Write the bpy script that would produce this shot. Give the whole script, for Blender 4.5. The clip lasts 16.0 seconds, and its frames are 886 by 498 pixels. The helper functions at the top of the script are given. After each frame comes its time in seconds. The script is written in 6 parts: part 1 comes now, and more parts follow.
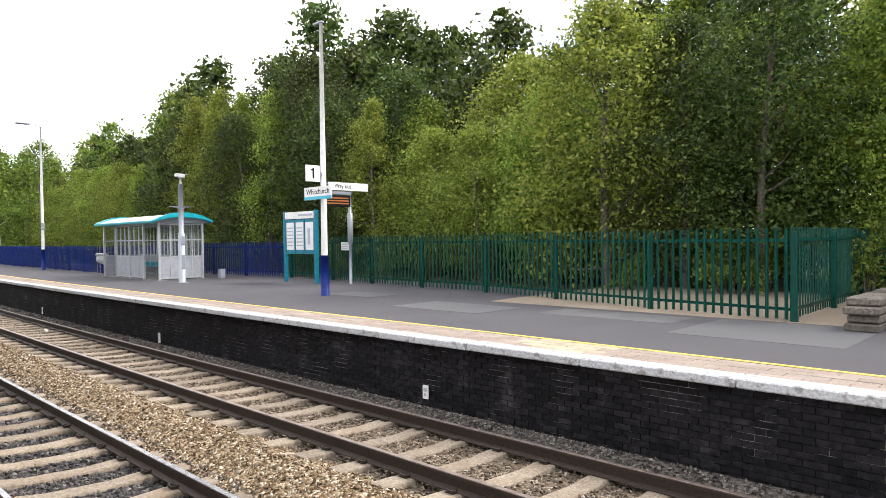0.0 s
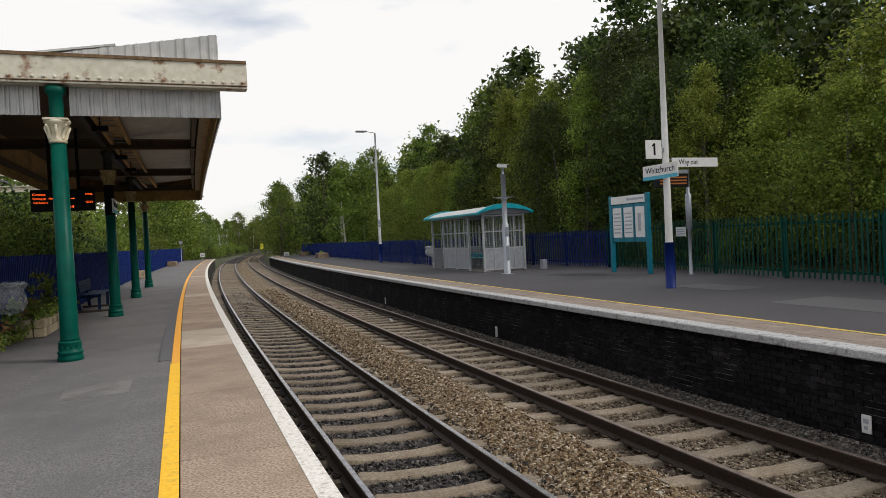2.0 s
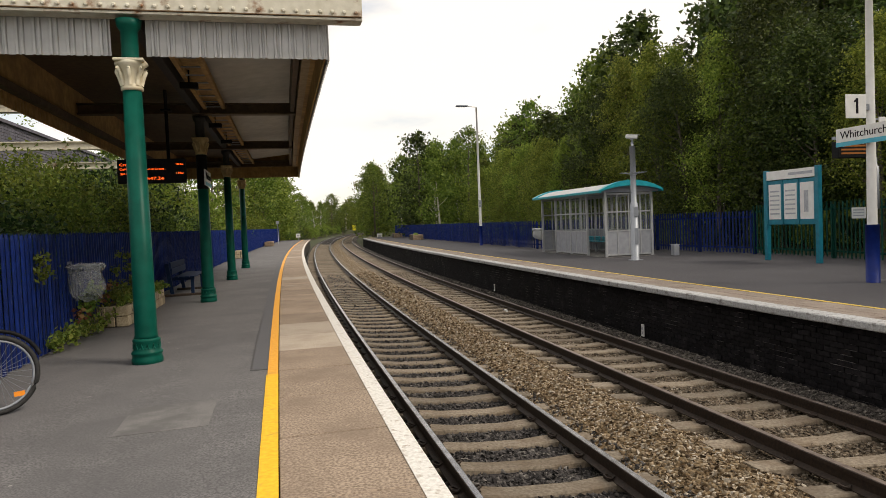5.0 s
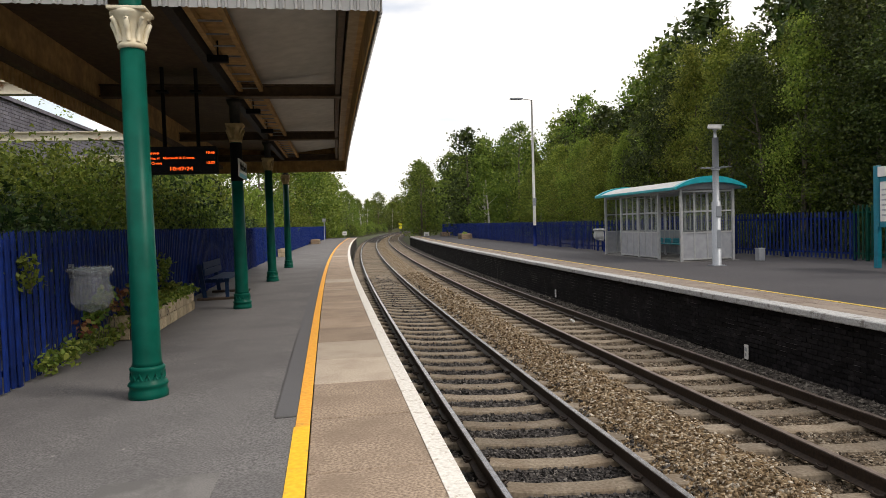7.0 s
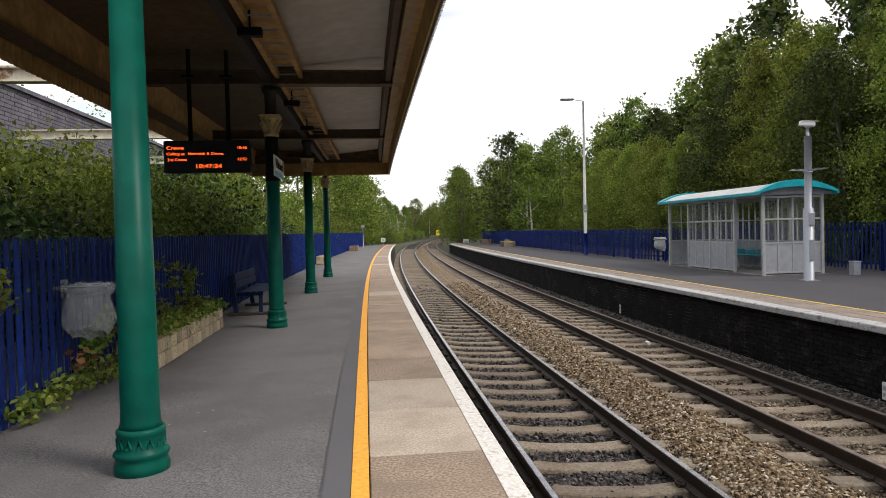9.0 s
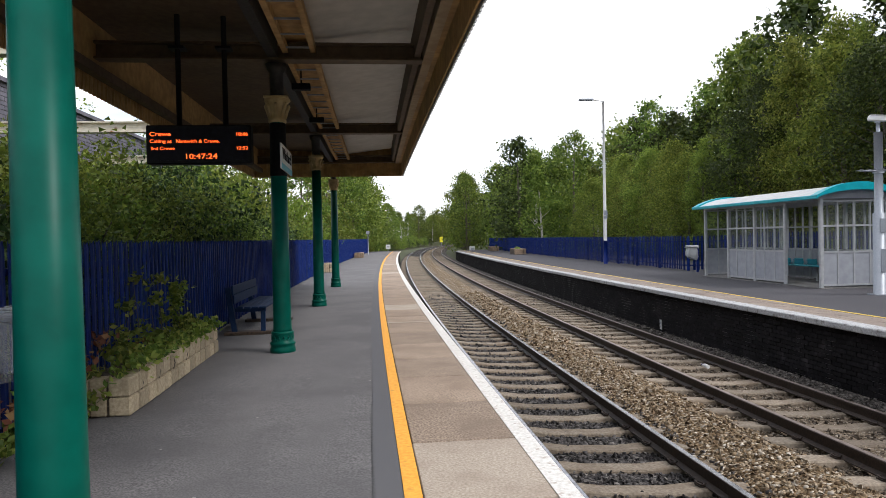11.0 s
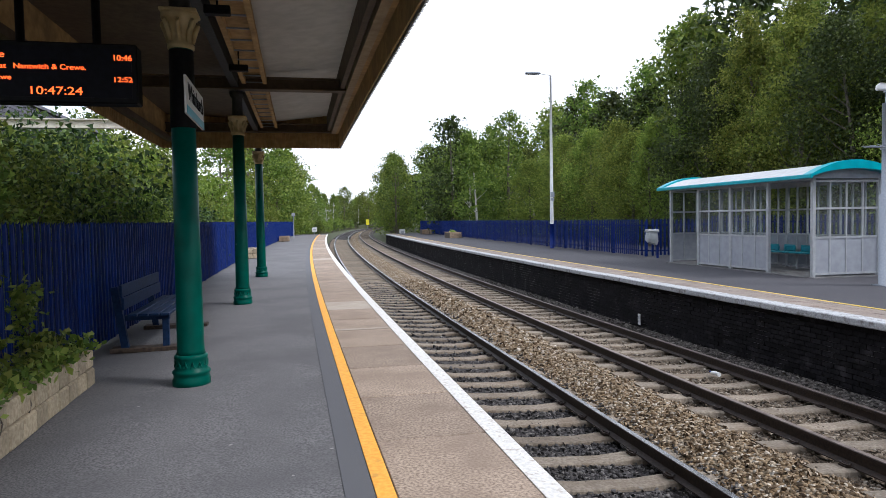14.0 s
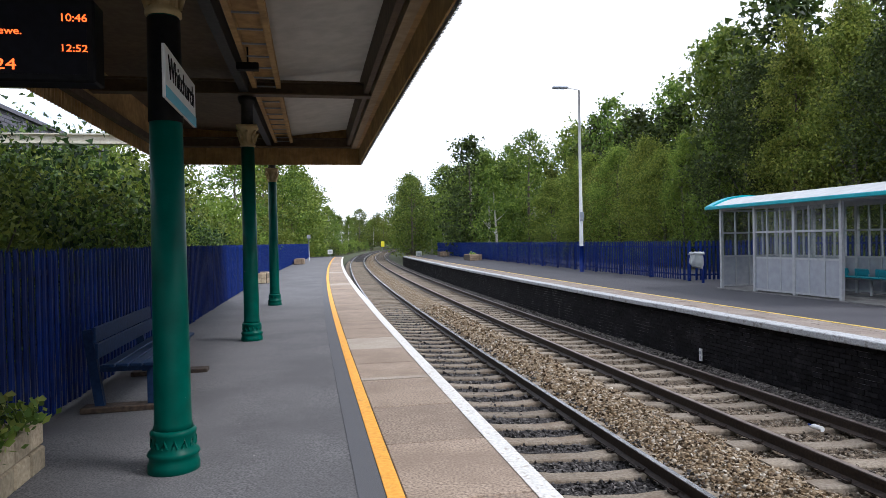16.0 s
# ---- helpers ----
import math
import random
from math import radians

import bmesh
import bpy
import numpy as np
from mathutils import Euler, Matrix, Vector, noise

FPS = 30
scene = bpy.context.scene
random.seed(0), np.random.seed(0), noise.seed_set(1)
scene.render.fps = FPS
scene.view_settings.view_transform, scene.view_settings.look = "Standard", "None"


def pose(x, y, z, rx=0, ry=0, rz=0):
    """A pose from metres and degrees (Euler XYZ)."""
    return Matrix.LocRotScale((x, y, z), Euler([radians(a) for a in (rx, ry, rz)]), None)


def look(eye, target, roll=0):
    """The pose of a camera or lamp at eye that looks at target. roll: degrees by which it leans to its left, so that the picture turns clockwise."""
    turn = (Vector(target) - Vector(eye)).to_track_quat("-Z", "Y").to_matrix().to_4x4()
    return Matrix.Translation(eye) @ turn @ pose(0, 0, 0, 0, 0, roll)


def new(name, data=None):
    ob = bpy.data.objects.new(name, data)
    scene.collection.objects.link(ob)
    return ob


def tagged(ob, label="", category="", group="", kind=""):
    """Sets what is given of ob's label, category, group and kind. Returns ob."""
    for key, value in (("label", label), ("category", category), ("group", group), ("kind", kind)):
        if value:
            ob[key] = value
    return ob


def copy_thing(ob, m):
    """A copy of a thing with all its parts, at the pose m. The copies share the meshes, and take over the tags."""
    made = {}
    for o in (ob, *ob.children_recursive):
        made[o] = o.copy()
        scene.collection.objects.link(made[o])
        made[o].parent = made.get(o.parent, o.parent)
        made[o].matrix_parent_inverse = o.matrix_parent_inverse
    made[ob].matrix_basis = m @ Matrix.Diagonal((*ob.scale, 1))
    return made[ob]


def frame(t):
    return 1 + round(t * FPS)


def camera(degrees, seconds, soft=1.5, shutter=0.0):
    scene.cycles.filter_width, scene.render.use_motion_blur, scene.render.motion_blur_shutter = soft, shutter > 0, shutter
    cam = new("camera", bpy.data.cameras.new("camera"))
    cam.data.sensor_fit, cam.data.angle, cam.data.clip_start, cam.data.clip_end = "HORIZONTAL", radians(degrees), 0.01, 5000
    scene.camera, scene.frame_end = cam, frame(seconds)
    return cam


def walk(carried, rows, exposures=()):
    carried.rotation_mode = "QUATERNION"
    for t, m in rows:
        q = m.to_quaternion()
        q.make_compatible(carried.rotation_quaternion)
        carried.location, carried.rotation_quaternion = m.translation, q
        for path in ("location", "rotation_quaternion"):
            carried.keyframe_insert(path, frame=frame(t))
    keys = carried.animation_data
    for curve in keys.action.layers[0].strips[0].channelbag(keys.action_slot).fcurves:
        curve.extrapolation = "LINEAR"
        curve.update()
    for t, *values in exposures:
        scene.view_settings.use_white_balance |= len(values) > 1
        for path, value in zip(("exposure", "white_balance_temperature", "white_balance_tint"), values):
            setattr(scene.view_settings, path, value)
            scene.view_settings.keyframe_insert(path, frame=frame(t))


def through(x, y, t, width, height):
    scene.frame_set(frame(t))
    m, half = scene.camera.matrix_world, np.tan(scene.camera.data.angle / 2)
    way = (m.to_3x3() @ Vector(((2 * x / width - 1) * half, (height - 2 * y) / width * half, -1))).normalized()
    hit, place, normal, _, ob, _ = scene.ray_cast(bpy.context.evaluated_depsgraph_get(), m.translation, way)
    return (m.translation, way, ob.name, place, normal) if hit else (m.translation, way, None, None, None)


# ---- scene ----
cam = camera(66.26, 16.0, soft=0.65)
PATH = [
    (0, (1.517, -4.923, 1.454), (2.541, -3.205, 1.422), -0.78),
    (0.5, (1.459, -4.295, 1.330), (2.255, -2.460, 1.304), -1.29),
    (1, (1.414, -3.706, 1.360), (1.979, -1.788, 1.327), -2.33),
    (1.5, (1.271, -3.390, 1.438), (1.638, -1.424, 1.408), -2.62),
    (2, (1.157, -2.983, 1.438), (1.368, -0.994, 1.400), -2.75),
    (2.5, (1.077, -2.578, 1.429), (1.196, -0.582, 1.383), -2.72),
    (3, (0.987, -2.165, 1.439), (1.065, -0.167, 1.373), -2.62),
    (3.5, (0.873, -1.700, 1.414), (0.914, 0.298, 1.331), -2.44),
    (4, (0.754, -1.293, 1.399), (0.759, 0.705, 1.311), -2.23),
    (4.2, (0.683, -1.153, 1.386), (0.679, 0.846, 1.307), -2.19),
    (6.3, (0.254, 0.628, 1.413), (0.115, 2.621, 1.337), -1.89),
    (6.5, (0.209, 0.821, 1.422), (0.057, 2.814, 1.344), -1.67),
    (7, (0.089, 1.265, 1.399), (-0.093, 3.256, 1.323), -1.77),
    (7.5, (-0.020, 1.666, 1.400), (-0.235, 3.653, 1.325), -1.64),
    (8, (-0.167, 2.080, 1.407), (-0.404, 4.064, 1.334), -1.64),
    (8.5, (-0.338, 2.528, 1.413), (-0.601, 4.509, 1.347), -1.62),
    (9, (-0.527, 2.961, 1.423), (-0.814, 4.939, 1.370), -1.40),
    (9.2, (-0.549, 3.072, 1.436), (-0.849, 5.049, 1.391), -1.66),
    (11.3, (-1.408, 4.944, 1.417), (-1.693, 6.923, 1.384), -0.97),
    (11.5, (-1.479, 5.110, 1.429), (-1.749, 7.091, 1.377), -0.92),
    (12, (-1.618, 5.524, 1.411), (-1.848, 7.509, 1.322), -0.97),
    (12.5, (-1.757, 5.896, 1.416), (-1.945, 7.884, 1.304), -0.91),
    (13, (-1.893, 6.287, 1.426), (-2.037, 8.279, 1.309), -0.87),
    (13.5, (-2.039, 6.738, 1.425), (-2.141, 8.733, 1.323), -0.91),
    (14, (-2.163, 7.146, 1.419), (-2.236, 9.142, 1.332), -0.95),
    (14.5, (-2.317, 7.555, 1.415), (-2.370, 9.553, 1.343), -1.07),
    (15, (-2.432, 7.965, 1.423), (-2.487, 9.964, 1.367), -1.03),
    (15.5, (-2.515, 8.342, 1.437), (-2.592, 10.340, 1.398), -1.13),
    (16, (-2.612, 8.769, 1.449), (-2.726, 10.766, 1.426), -1.11),
]

EXPOSURES = [(0.0, 1.42, 6600, 13), (0.5, 1.2, 6600, 13), (1.0, 0.68, 6650, 13), (1.5, 0.2, 6700, 12), (2.0, -0.1, 6700, 11), (2.5, -0.13, 7200, 11), (3.5, -0.1, 7450, 12), (4.2, 0.0, 7450, 12),
             (6.3, 0.2, 7150, 12), (8.0, 0.28, 6900, 13), (9.2, 0.34, 6700, 13), (11.3, 0.56, 6200, 13), (12.0, 0.62, 6000, 13), (16.0, 0.64, 5850, 13)]
walk(cam, [(t, look(eye, aim, roll)) for t, eye, aim, roll in PATH], EXPOSURES)

# ---------------------------------------------------------------- light
world = bpy.data.worlds.new("overcast_sky")
scene.world = world
world.use_nodes = True
wt = world.node_tree
wt.nodes.clear()
w_out = wt.nodes.new("ShaderNodeOutputWorld")
w_mix = wt.nodes.new("ShaderNodeMixShader")
w_blue = wt.nodes.new("ShaderNodeBackground")
w_cloud = wt.nodes.new("ShaderNodeBackground")
w_sky = wt.nodes.new("ShaderNodeTexSky")
w_sky.sky_type, w_sky.sun_disc = "NISHITA", False
w_sky.sun_elevation, w_sky.sun_rotation = radians(46), radians(107)
w_blue.inputs["Strength"].default_value = 0.15
w_cloud.inputs["Color"].default_value = (0.97, 0.985, 1.0, 1)
w_cloud.inputs["Strength"].default_value = 1.04
w_co = wt.nodes.new("ShaderNodeTexCoord")
w_map = wt.nodes.new("ShaderNodeMapping")
w_map.inputs["Scale"].default_value = (1.5, 1.5, 5.0)
w_noise = wt.nodes.new("ShaderNodeTexNoise")
w_noise.inputs["Scale"].default_value, w_noise.inputs["Detail"].default_value = 1.6, 6.0
w_ramp = wt.nodes.new("ShaderNodeValToRGB")
w_ramp.color_ramp.elements[0].position, w_ramp.color_ramp.elements[0].color = 0.36, (0.3, 0.3, 0.3, 1)
w_ramp.color_ramp.elements[1].position, w_ramp.color_ramp.elements[1].color = 0.5, (1, 1, 1, 1)
for a, b in ((w_co.outputs["Generated"], w_map.inputs[0]), (w_map.outputs[0], w_noise.inputs["Vector"]), (w_noise.outputs[0], w_ramp.inputs[0]),
             (w_ramp.outputs[0], w_mix.inputs[0]), (w_sky.outputs[0], w_blue.inputs[0]), (w_blue.outputs[0], w_mix.inputs[1]),
             (w_cloud.outputs[0], w_mix.inputs[2]), (w_mix.outputs[0], w_out.inputs[0])):
    wt.links.new(a, b)
sun = new("sun", bpy.data.lights.new("sun", "SUN"))
sun.data.energy, sun.data.angle, sun.data.color = 2.1, radians(16), (1.0, 0.96, 0.9)
sun.matrix_world = look((30, -9, 33), (0, 0, 0))

# ---------------------------------------------------------------- materials
def mat(name, c1, c2, scale=20.0, rough=0.8, bump=0.2, metal=0.0, coarse=0.0, coarse_scale=0.6, coarse_col=(0.02, 0.02, 0.02), spread=0.0,
        local=False, detail=6.0, bump_size=0.01, island=False, spec=0.5, lo=0.45, hi=0.75, specks=0.0):
    """Two tones in fine grain, large stains of a third one, fine relief; spread varies brightness from piece to piece."""
    m = bpy.data.materials.new(name)
    m.use_nodes = True
    nt = m.node_tree
    n, l = nt.nodes, nt.links
    b = n["Principled BSDF"]
    b.inputs["Roughness"].default_value, b.inputs["Metallic"].default_value = rough, metal
    b.inputs["Specular IOR Level"].default_value = spec
    if local:
        pos = n.new("ShaderNodeTexCoord").outputs["Object"]
    else:
        pos = n.new("ShaderNodeNewGeometry").outputs["Position"]
    t1 = n.new("ShaderNodeTexNoise")
    t1.inputs["Scale"].default_value, t1.inputs["Detail"].default_value = scale, detail
    l.new(pos, t1.inputs["Vector"])
    r1 = n.new("ShaderNodeValToRGB")
    r1.color_ramp.elements[0].position, r1.color_ramp.elements[0].color = 0.35, (*c1, 1)
    r1.color_ramp.elements[1].position, r1.color_ramp.elements[1].color = 0.65, (*c2, 1)
    l.new(t1.outputs[0], r1.inputs[0])
    col = r1.outputs[0]
    if coarse > 0:
        t2 = n.new("ShaderNodeTexNoise")
        t2.inputs["Scale"].default_value, t2.inputs["Detail"].default_value = coarse_scale, 7.0
        t2.inputs["Roughness"].default_value = 0.6
        l.new(pos, t2.inputs["Vector"])
        r2 = n.new("ShaderNodeMapRange")
        r2.inputs["From Min"].default_value, r2.inputs["From Max"].default_value = lo, hi
        r2.inputs["To Max"].default_value = coarse
        l.new(t2.outputs[0], r2.inputs["Value"])
        mx = n.new("ShaderNodeMix")
        mx.data_type = "RGBA"
        l.new(r2.outputs[0], mx.inputs["Factor"])
        l.new(col, mx.inputs["A"])
        mx.inputs["B"].default_value = (*coarse_col, 1)
        col = mx.outputs["Result"]
    if specks > 0:
        vo = n.new("ShaderNodeTexVoronoi")
        vo.inputs["Scale"].default_value = 3.3
        l.new(pos, vo.inputs["Vector"])
        lt = n.new("ShaderNodeMath")
        lt.operation = "LESS_THAN"
        lt.inputs[1].default_value = 0.04
        l.new(vo.outputs["Distance"], lt.inputs[0])
        ml = n.new("ShaderNodeMath")
        ml.operation = "MULTIPLY"
        ml.inputs[1].default_value = specks
        l.new(lt.outputs[0], ml.inputs[0])
        mx = n.new("ShaderNodeMix")
        mx.data_type = "RGBA"
        l.new(ml.outputs[0], mx.inputs["Factor"])
        l.new(col, mx.inputs["A"])
        mx.inputs["B"].default_value = (0.3, 0.29, 0.27, 1)
        col = mx.outputs["Result"]
    if spread > 0:
        src = n.new("ShaderNodeNewGeometry").outputs["Random Per Island"] if island else n.new("ShaderNodeObjectInfo").outputs["Random"]
        r3 = n.new("ShaderNodeMapRange")
        r3.inputs["To Min"].default_value, r3.inputs["To Max"].default_value = 1 - spread, 1 + spread
        l.new(src, r3.inputs["Value"])
        hs = n.new("ShaderNodeHueSaturation")
        l.new(r3.outputs[0], hs.inputs["Value"])
        l.new(col, hs.inputs["Color"])
        col = hs.outputs[0]
    l.new(col, b.inputs["Base Color"])
    if bump > 0:
        bp = n.new("ShaderNodeBump")
        bp.inputs["Strength"].default_value, bp.inputs["Distance"].default_value = bump, bump_size
        l.new(t1.outputs[0], bp.inputs["Height"])
        l.new(bp.outputs[0], b.inputs["Normal"])
    return m


def ramp_mat(name, stops, rough=0.8, grain=60.0, bump=0.3):
    """Each loose piece of the mesh takes its own colour from the stops."""
    m = bpy.data.materials.new(name)
    m.use_nodes = True
    n, l = m.node_tree.nodes, m.node_tree.links
    b = n["Principled BSDF"]
    b.inputs["Roughness"].default_value = rough
    g = n.new("ShaderNodeNewGeometry")
    r = n.new("ShaderNodeValToRGB")
    while len(r.color_ramp.elements) < len(stops):
        r.color_ramp.elements.new(0.5)
    for e, (p, c) in zip(r.color_ramp.elements, stops):
        e.position, e.color = p, (*c, 1)
    l.new(g.outputs["Random Per Island"], r.inputs[0])
    t = n.new("ShaderNodeTexNoise")
    t.inputs["Scale"].default_value = grain
    l.new(g.outputs["Position"], t.inputs["Vector"])
    h = n.new("ShaderNodeHueSaturation")
    mr = n.new("ShaderNodeMapRange")
    mr.inputs["To Min"].default_value, mr.inputs["To Max"].default_value = 0.6, 1.4
    l.new(t.outputs[0], mr.inputs["Value"])
    l.new(mr.outputs[0], h.inputs["Value"])
    l.new(r.outputs[0], h.inputs["Color"])
    l.new(h.outputs[0], b.inputs["Base Color"])
    bp = n.new("ShaderNodeBump")
    bp.inputs["Strength"].default_value, bp.inputs["Distance"].default_value = bump, 0.01
    l.new(t.outputs[0], bp.inputs["Height"])
    l.new(bp.outputs[0], b.inputs["Normal"])
    return m


def stone_mat(name, stops, scale=30.0):
    """Broken stones packed side by side: a colour and a rounded height for each."""
    m = bpy.data.materials.new(name)
    m.use_nodes = True
    n, l = m.node_tree.nodes, m.node_tree.links
    b = n["Principled BSDF"]
    b.inputs["Roughness"].default_value, b.inputs["Specular IOR Level"].default_value = 0.9, 0.2
    pos = n.new("ShaderNodeNewGeometry").outputs["Position"]
    v = n.new("ShaderNodeTexVoronoi")
    v.inputs["Scale"].default_value = scale
    l.new(pos, v.inputs["Vector"])
    sep = n.new("ShaderNodeSeparateColor")
    l.new(v.outputs["Color"], sep.inputs[0])
    r = n.new("ShaderNodeValToRGB")
    while len(r.color_ramp.elements) < len(stops):
        r.color_ramp.elements.new(0.5)
    for e, (p, c) in zip(r.color_ramp.elements, stops):
        e.position, e.color = p, (*c, 1)
    l.new(sep.outputs[0], r.inputs[0])
    l.new(r.outputs[0], b.inputs["Base Color"])
    inv = n.new("ShaderNodeMath")
    inv.operation = "MULTIPLY_ADD"
    inv.inputs[1].default_value, inv.inputs[2].default_value = -1.0, 1.0
    l.new(v.outputs["Distance"], inv.inputs[0])
    bp = n.new("ShaderNodeBump")
    bp.inputs["Strength"].default_value, bp.inputs["Distance"].default_value = 1.0, 0.05
    l.new(inv.outputs[0], bp.inputs["Height"])
    l.new(bp.outputs[0], b.inputs["Normal"])
    return m


def leaf_mat(name, dark, mid, light, through=0.35):
    m = bpy.data.materials.new(name)
    m.use_nodes = True
    n, l = m.node_tree.nodes, m.node_tree.links
    n.remove(n["Principled BSDF"])
    out = n["Material Output"]
    g = n.new("ShaderNodeNewGeometry")
    info = n.new("ShaderNodeObjectInfo")
    r = n.new("ShaderNodeValToRGB")
    r.color_ramp.elements[0].position, r.color_ramp.elements[0].color = 0.0, (*dark, 1)
    r.color_ramp.elements[1].position, r.color_ramp.elements[1].color = 1.0, (*light, 1)
    e = r.color_ramp.elements.new(0.55)
    e.color = (*mid, 1)
    l.new(g.outputs["Random Per Island"], r.inputs[0])
    mr = n.new("ShaderNodeMapRange")
    mr.inputs["To Min"].default_value, mr.inputs["To Max"].default_value = 0.75, 1.2
    l.new(info.outputs["Random"], mr.inputs["Value"])
    hue = n.new("ShaderNodeMapRange")
    hue.inputs["To Min"].default_value, hue.inputs["To Max"].default_value = 0.48, 0.515
    l.new(info.outputs["Random"], hue.inputs["Value"])
    h = n.new("ShaderNodeHueSaturation")
    l.new(mr.outputs[0], h.inputs["Value"])
    l.new(hue.outputs[0], h.inputs["Hue"])
    l.new(r.outputs[0], h.inputs["Color"])
    d = n.new("ShaderNodeBsdfPrincipled")
    d.inputs["Roughness"].default_value = 0.55
    d.inputs["Specular IOR Level"].default_value = 0.3
    t = n.new("ShaderNodeBsdfTranslucent")
    mix = n.new("ShaderNodeMixShader")
    mix.inputs[0].default_value = through
    l.new(h.outputs[0], d.inputs["Base Color"])
    l.new(h.outputs[0], t.inputs["Color"])
    l.new(d.outputs[0], mix.inputs[1])
    l.new(t.outputs[0], mix.inputs[2])
    l.new(mix.outputs[0], out.inputs["Surface"])
    return m


def glow_mat(name, colour, strength):
    m = bpy.data.materials.new(name)
    m.use_nodes = True
    b = m.node_tree.nodes["Principled BSDF"]
    b.inputs["Base Color"].default_value = (*colour, 1)
    b.inputs["Emission Color"].default_value = (*colour, 1)
    b.inputs["Emission Strength"].default_value = strength
    return m


def glass_mat(name, tint=(0.9, 0.93, 0.92), clear=0.8, rough=0.1):
    m = bpy.data.materials.new(name)
    m.use_nodes = True
    n, l = m.node_tree.nodes, m.node_tree.links
    n.remove(n["Principled BSDF"])
    a = n.new("ShaderNodeBsdfTransparent")
    a.inputs[0].default_value = (*tint, 1)
    g = n.new("ShaderNodeBsdfPrincipled")
    g.inputs["Base Color"].default_value = (0.5, 0.52, 0.52, 1)
    g.inputs["Roughness"].default_value = rough
    mix = n.new("ShaderNodeMixShader")
    mix.inputs[0].default_value = 1 - clear
    l.new(a.outputs[0], mix.inputs[1])
    l.new(g.outputs[0], mix.inputs[2])
    l.new(mix.outputs[0], n["Material Output"].inputs["Surface"])
    return m


M_ASPHALT = mat("asphalt", (0.045, 0.044, 0.05), (0.085, 0.082, 0.089), 90, 0.85, 0.25, coarse=0.7, coarse_scale=0.45, coarse_col=(0.05, 0.047, 0.053), lo=0.4, hi=0.7, detail=10.0, spec=0.25)
# near platform: a lighter tone than the far platform's asphalt
M_ASPHALT_NEAR = mat("near_asphalt", (0.07, 0.067, 0.069), (0.195, 0.189, 0.188), 75, 0.85, 0.12, coarse=0.75, coarse_scale=0.8, coarse_col=(0.09, 0.087, 0.089), lo=0.43, hi=0.62, specks=0.9, detail=12.0)
M_TRENCH = mat("trench_asphalt", (0.078, 0.078, 0.085), (0.115, 0.115, 0.122), 150, 0.8, 0.1, coarse=0.6, coarse_scale=1.6, coarse_col=(0.105, 0.104, 0.108), detail=5.0)
M_ASPHALT_NEW = mat("asphalt_dark", (0.055, 0.055, 0.06), (0.085, 0.085, 0.09), 90, 0.8, 0.25, coarse=0.7, coarse_scale=0.8, coarse_col=(0.08, 0.078, 0.08))
M_ASPHALT_PALE = mat("asphalt_pale", (0.12, 0.116, 0.113), (0.215, 0.208, 0.203), 130, 0.9, 0.12, coarse=0.85, coarse_scale=3.0, coarse_col=(0.1, 0.097, 0.096), lo=0.42, hi=0.6)
M_ASPHALT_PALE2 = mat("asphalt_pale_patch", (0.06, 0.06, 0.063), (0.11, 0.109, 0.111), 90, 0.9, 0.25, coarse=0.9, coarse_scale=2.0, coarse_col=(0.065, 0.064, 0.067), lo=0.4, hi=0.6)
M_TAR = mat("tar_seam", (0.05, 0.05, 0.052), (0.09, 0.09, 0.092), 30, 0.6, 0.3)
M_SLAB = mat("coping_concrete", (0.165, 0.12, 0.087), (0.42, 0.325, 0.243), 55, 0.85, 0.1, coarse=0.8, coarse_scale=1.7, coarse_col=(0.2, 0.148, 0.108), lo=0.43, hi=0.66, spread=0.14, detail=12.0)
M_SLAB_PALE = mat("coping_pale", (0.31, 0.255, 0.2), (0.5, 0.43, 0.35), 60, 0.85, 0.1, coarse=0.75, coarse_scale=2.4, coarse_col=(0.27, 0.21, 0.16), spread=0.08, detail=12.0)
M_WHITE_LINE = mat("worn_white_paint", (0.58, 0.56, 0.52), (0.75, 0.73, 0.69), 40, 0.7, 0.2, coarse=0.8, coarse_scale=18.0, coarse_col=(0.36, 0.3, 0.24), lo=0.56, hi=0.66)
M_WHITE_EDGE = mat("white_painted_stone", (0.3, 0.305, 0.315), (0.46, 0.465, 0.47), 40, 0.75, 0.7, coarse=0.9, coarse_scale=9.0, coarse_col=(0.17, 0.16, 0.15), lo=0.54, hi=0.64, spread=0.06, bump_size=0.02)
M_YELLOW = mat("yellow_line_paint", (0.78, 0.42, 0.015), (0.88, 0.53, 0.03), 30, 0.65, 0.15, coarse=0.6, coarse_scale=9.0, coarse_col=(0.4, 0.24, 0.08), lo=0.56, hi=0.7)
M_YELLOW_OLD = mat("faded_orange_line_paint", (0.76, 0.33, 0.03), (0.86, 0.43, 0.06), 30, 0.7, 0.15, coarse=0.6, coarse_scale=9.0, coarse_col=(0.42, 0.2, 0.06), lo=0.56, hi=0.7)
M_YELLOW2 = mat("worn_yellow_paint", (0.576, 0.4, 0.048), (0.656, 0.48, 0.08), 30, 0.7, 0.15, coarse=0.6, coarse_scale=4.0, coarse_col=(0.28, 0.224, 0.144))
M_PAVE2 = mat("brown_paving", (0.15, 0.115, 0.095), (0.25, 0.2, 0.165), 45, 0.9, 0.4, coarse=0.8, coarse_scale=2.4, coarse_col=(0.26, 0.22, 0.185), lo=0.42, hi=0.66, spread=0.1)
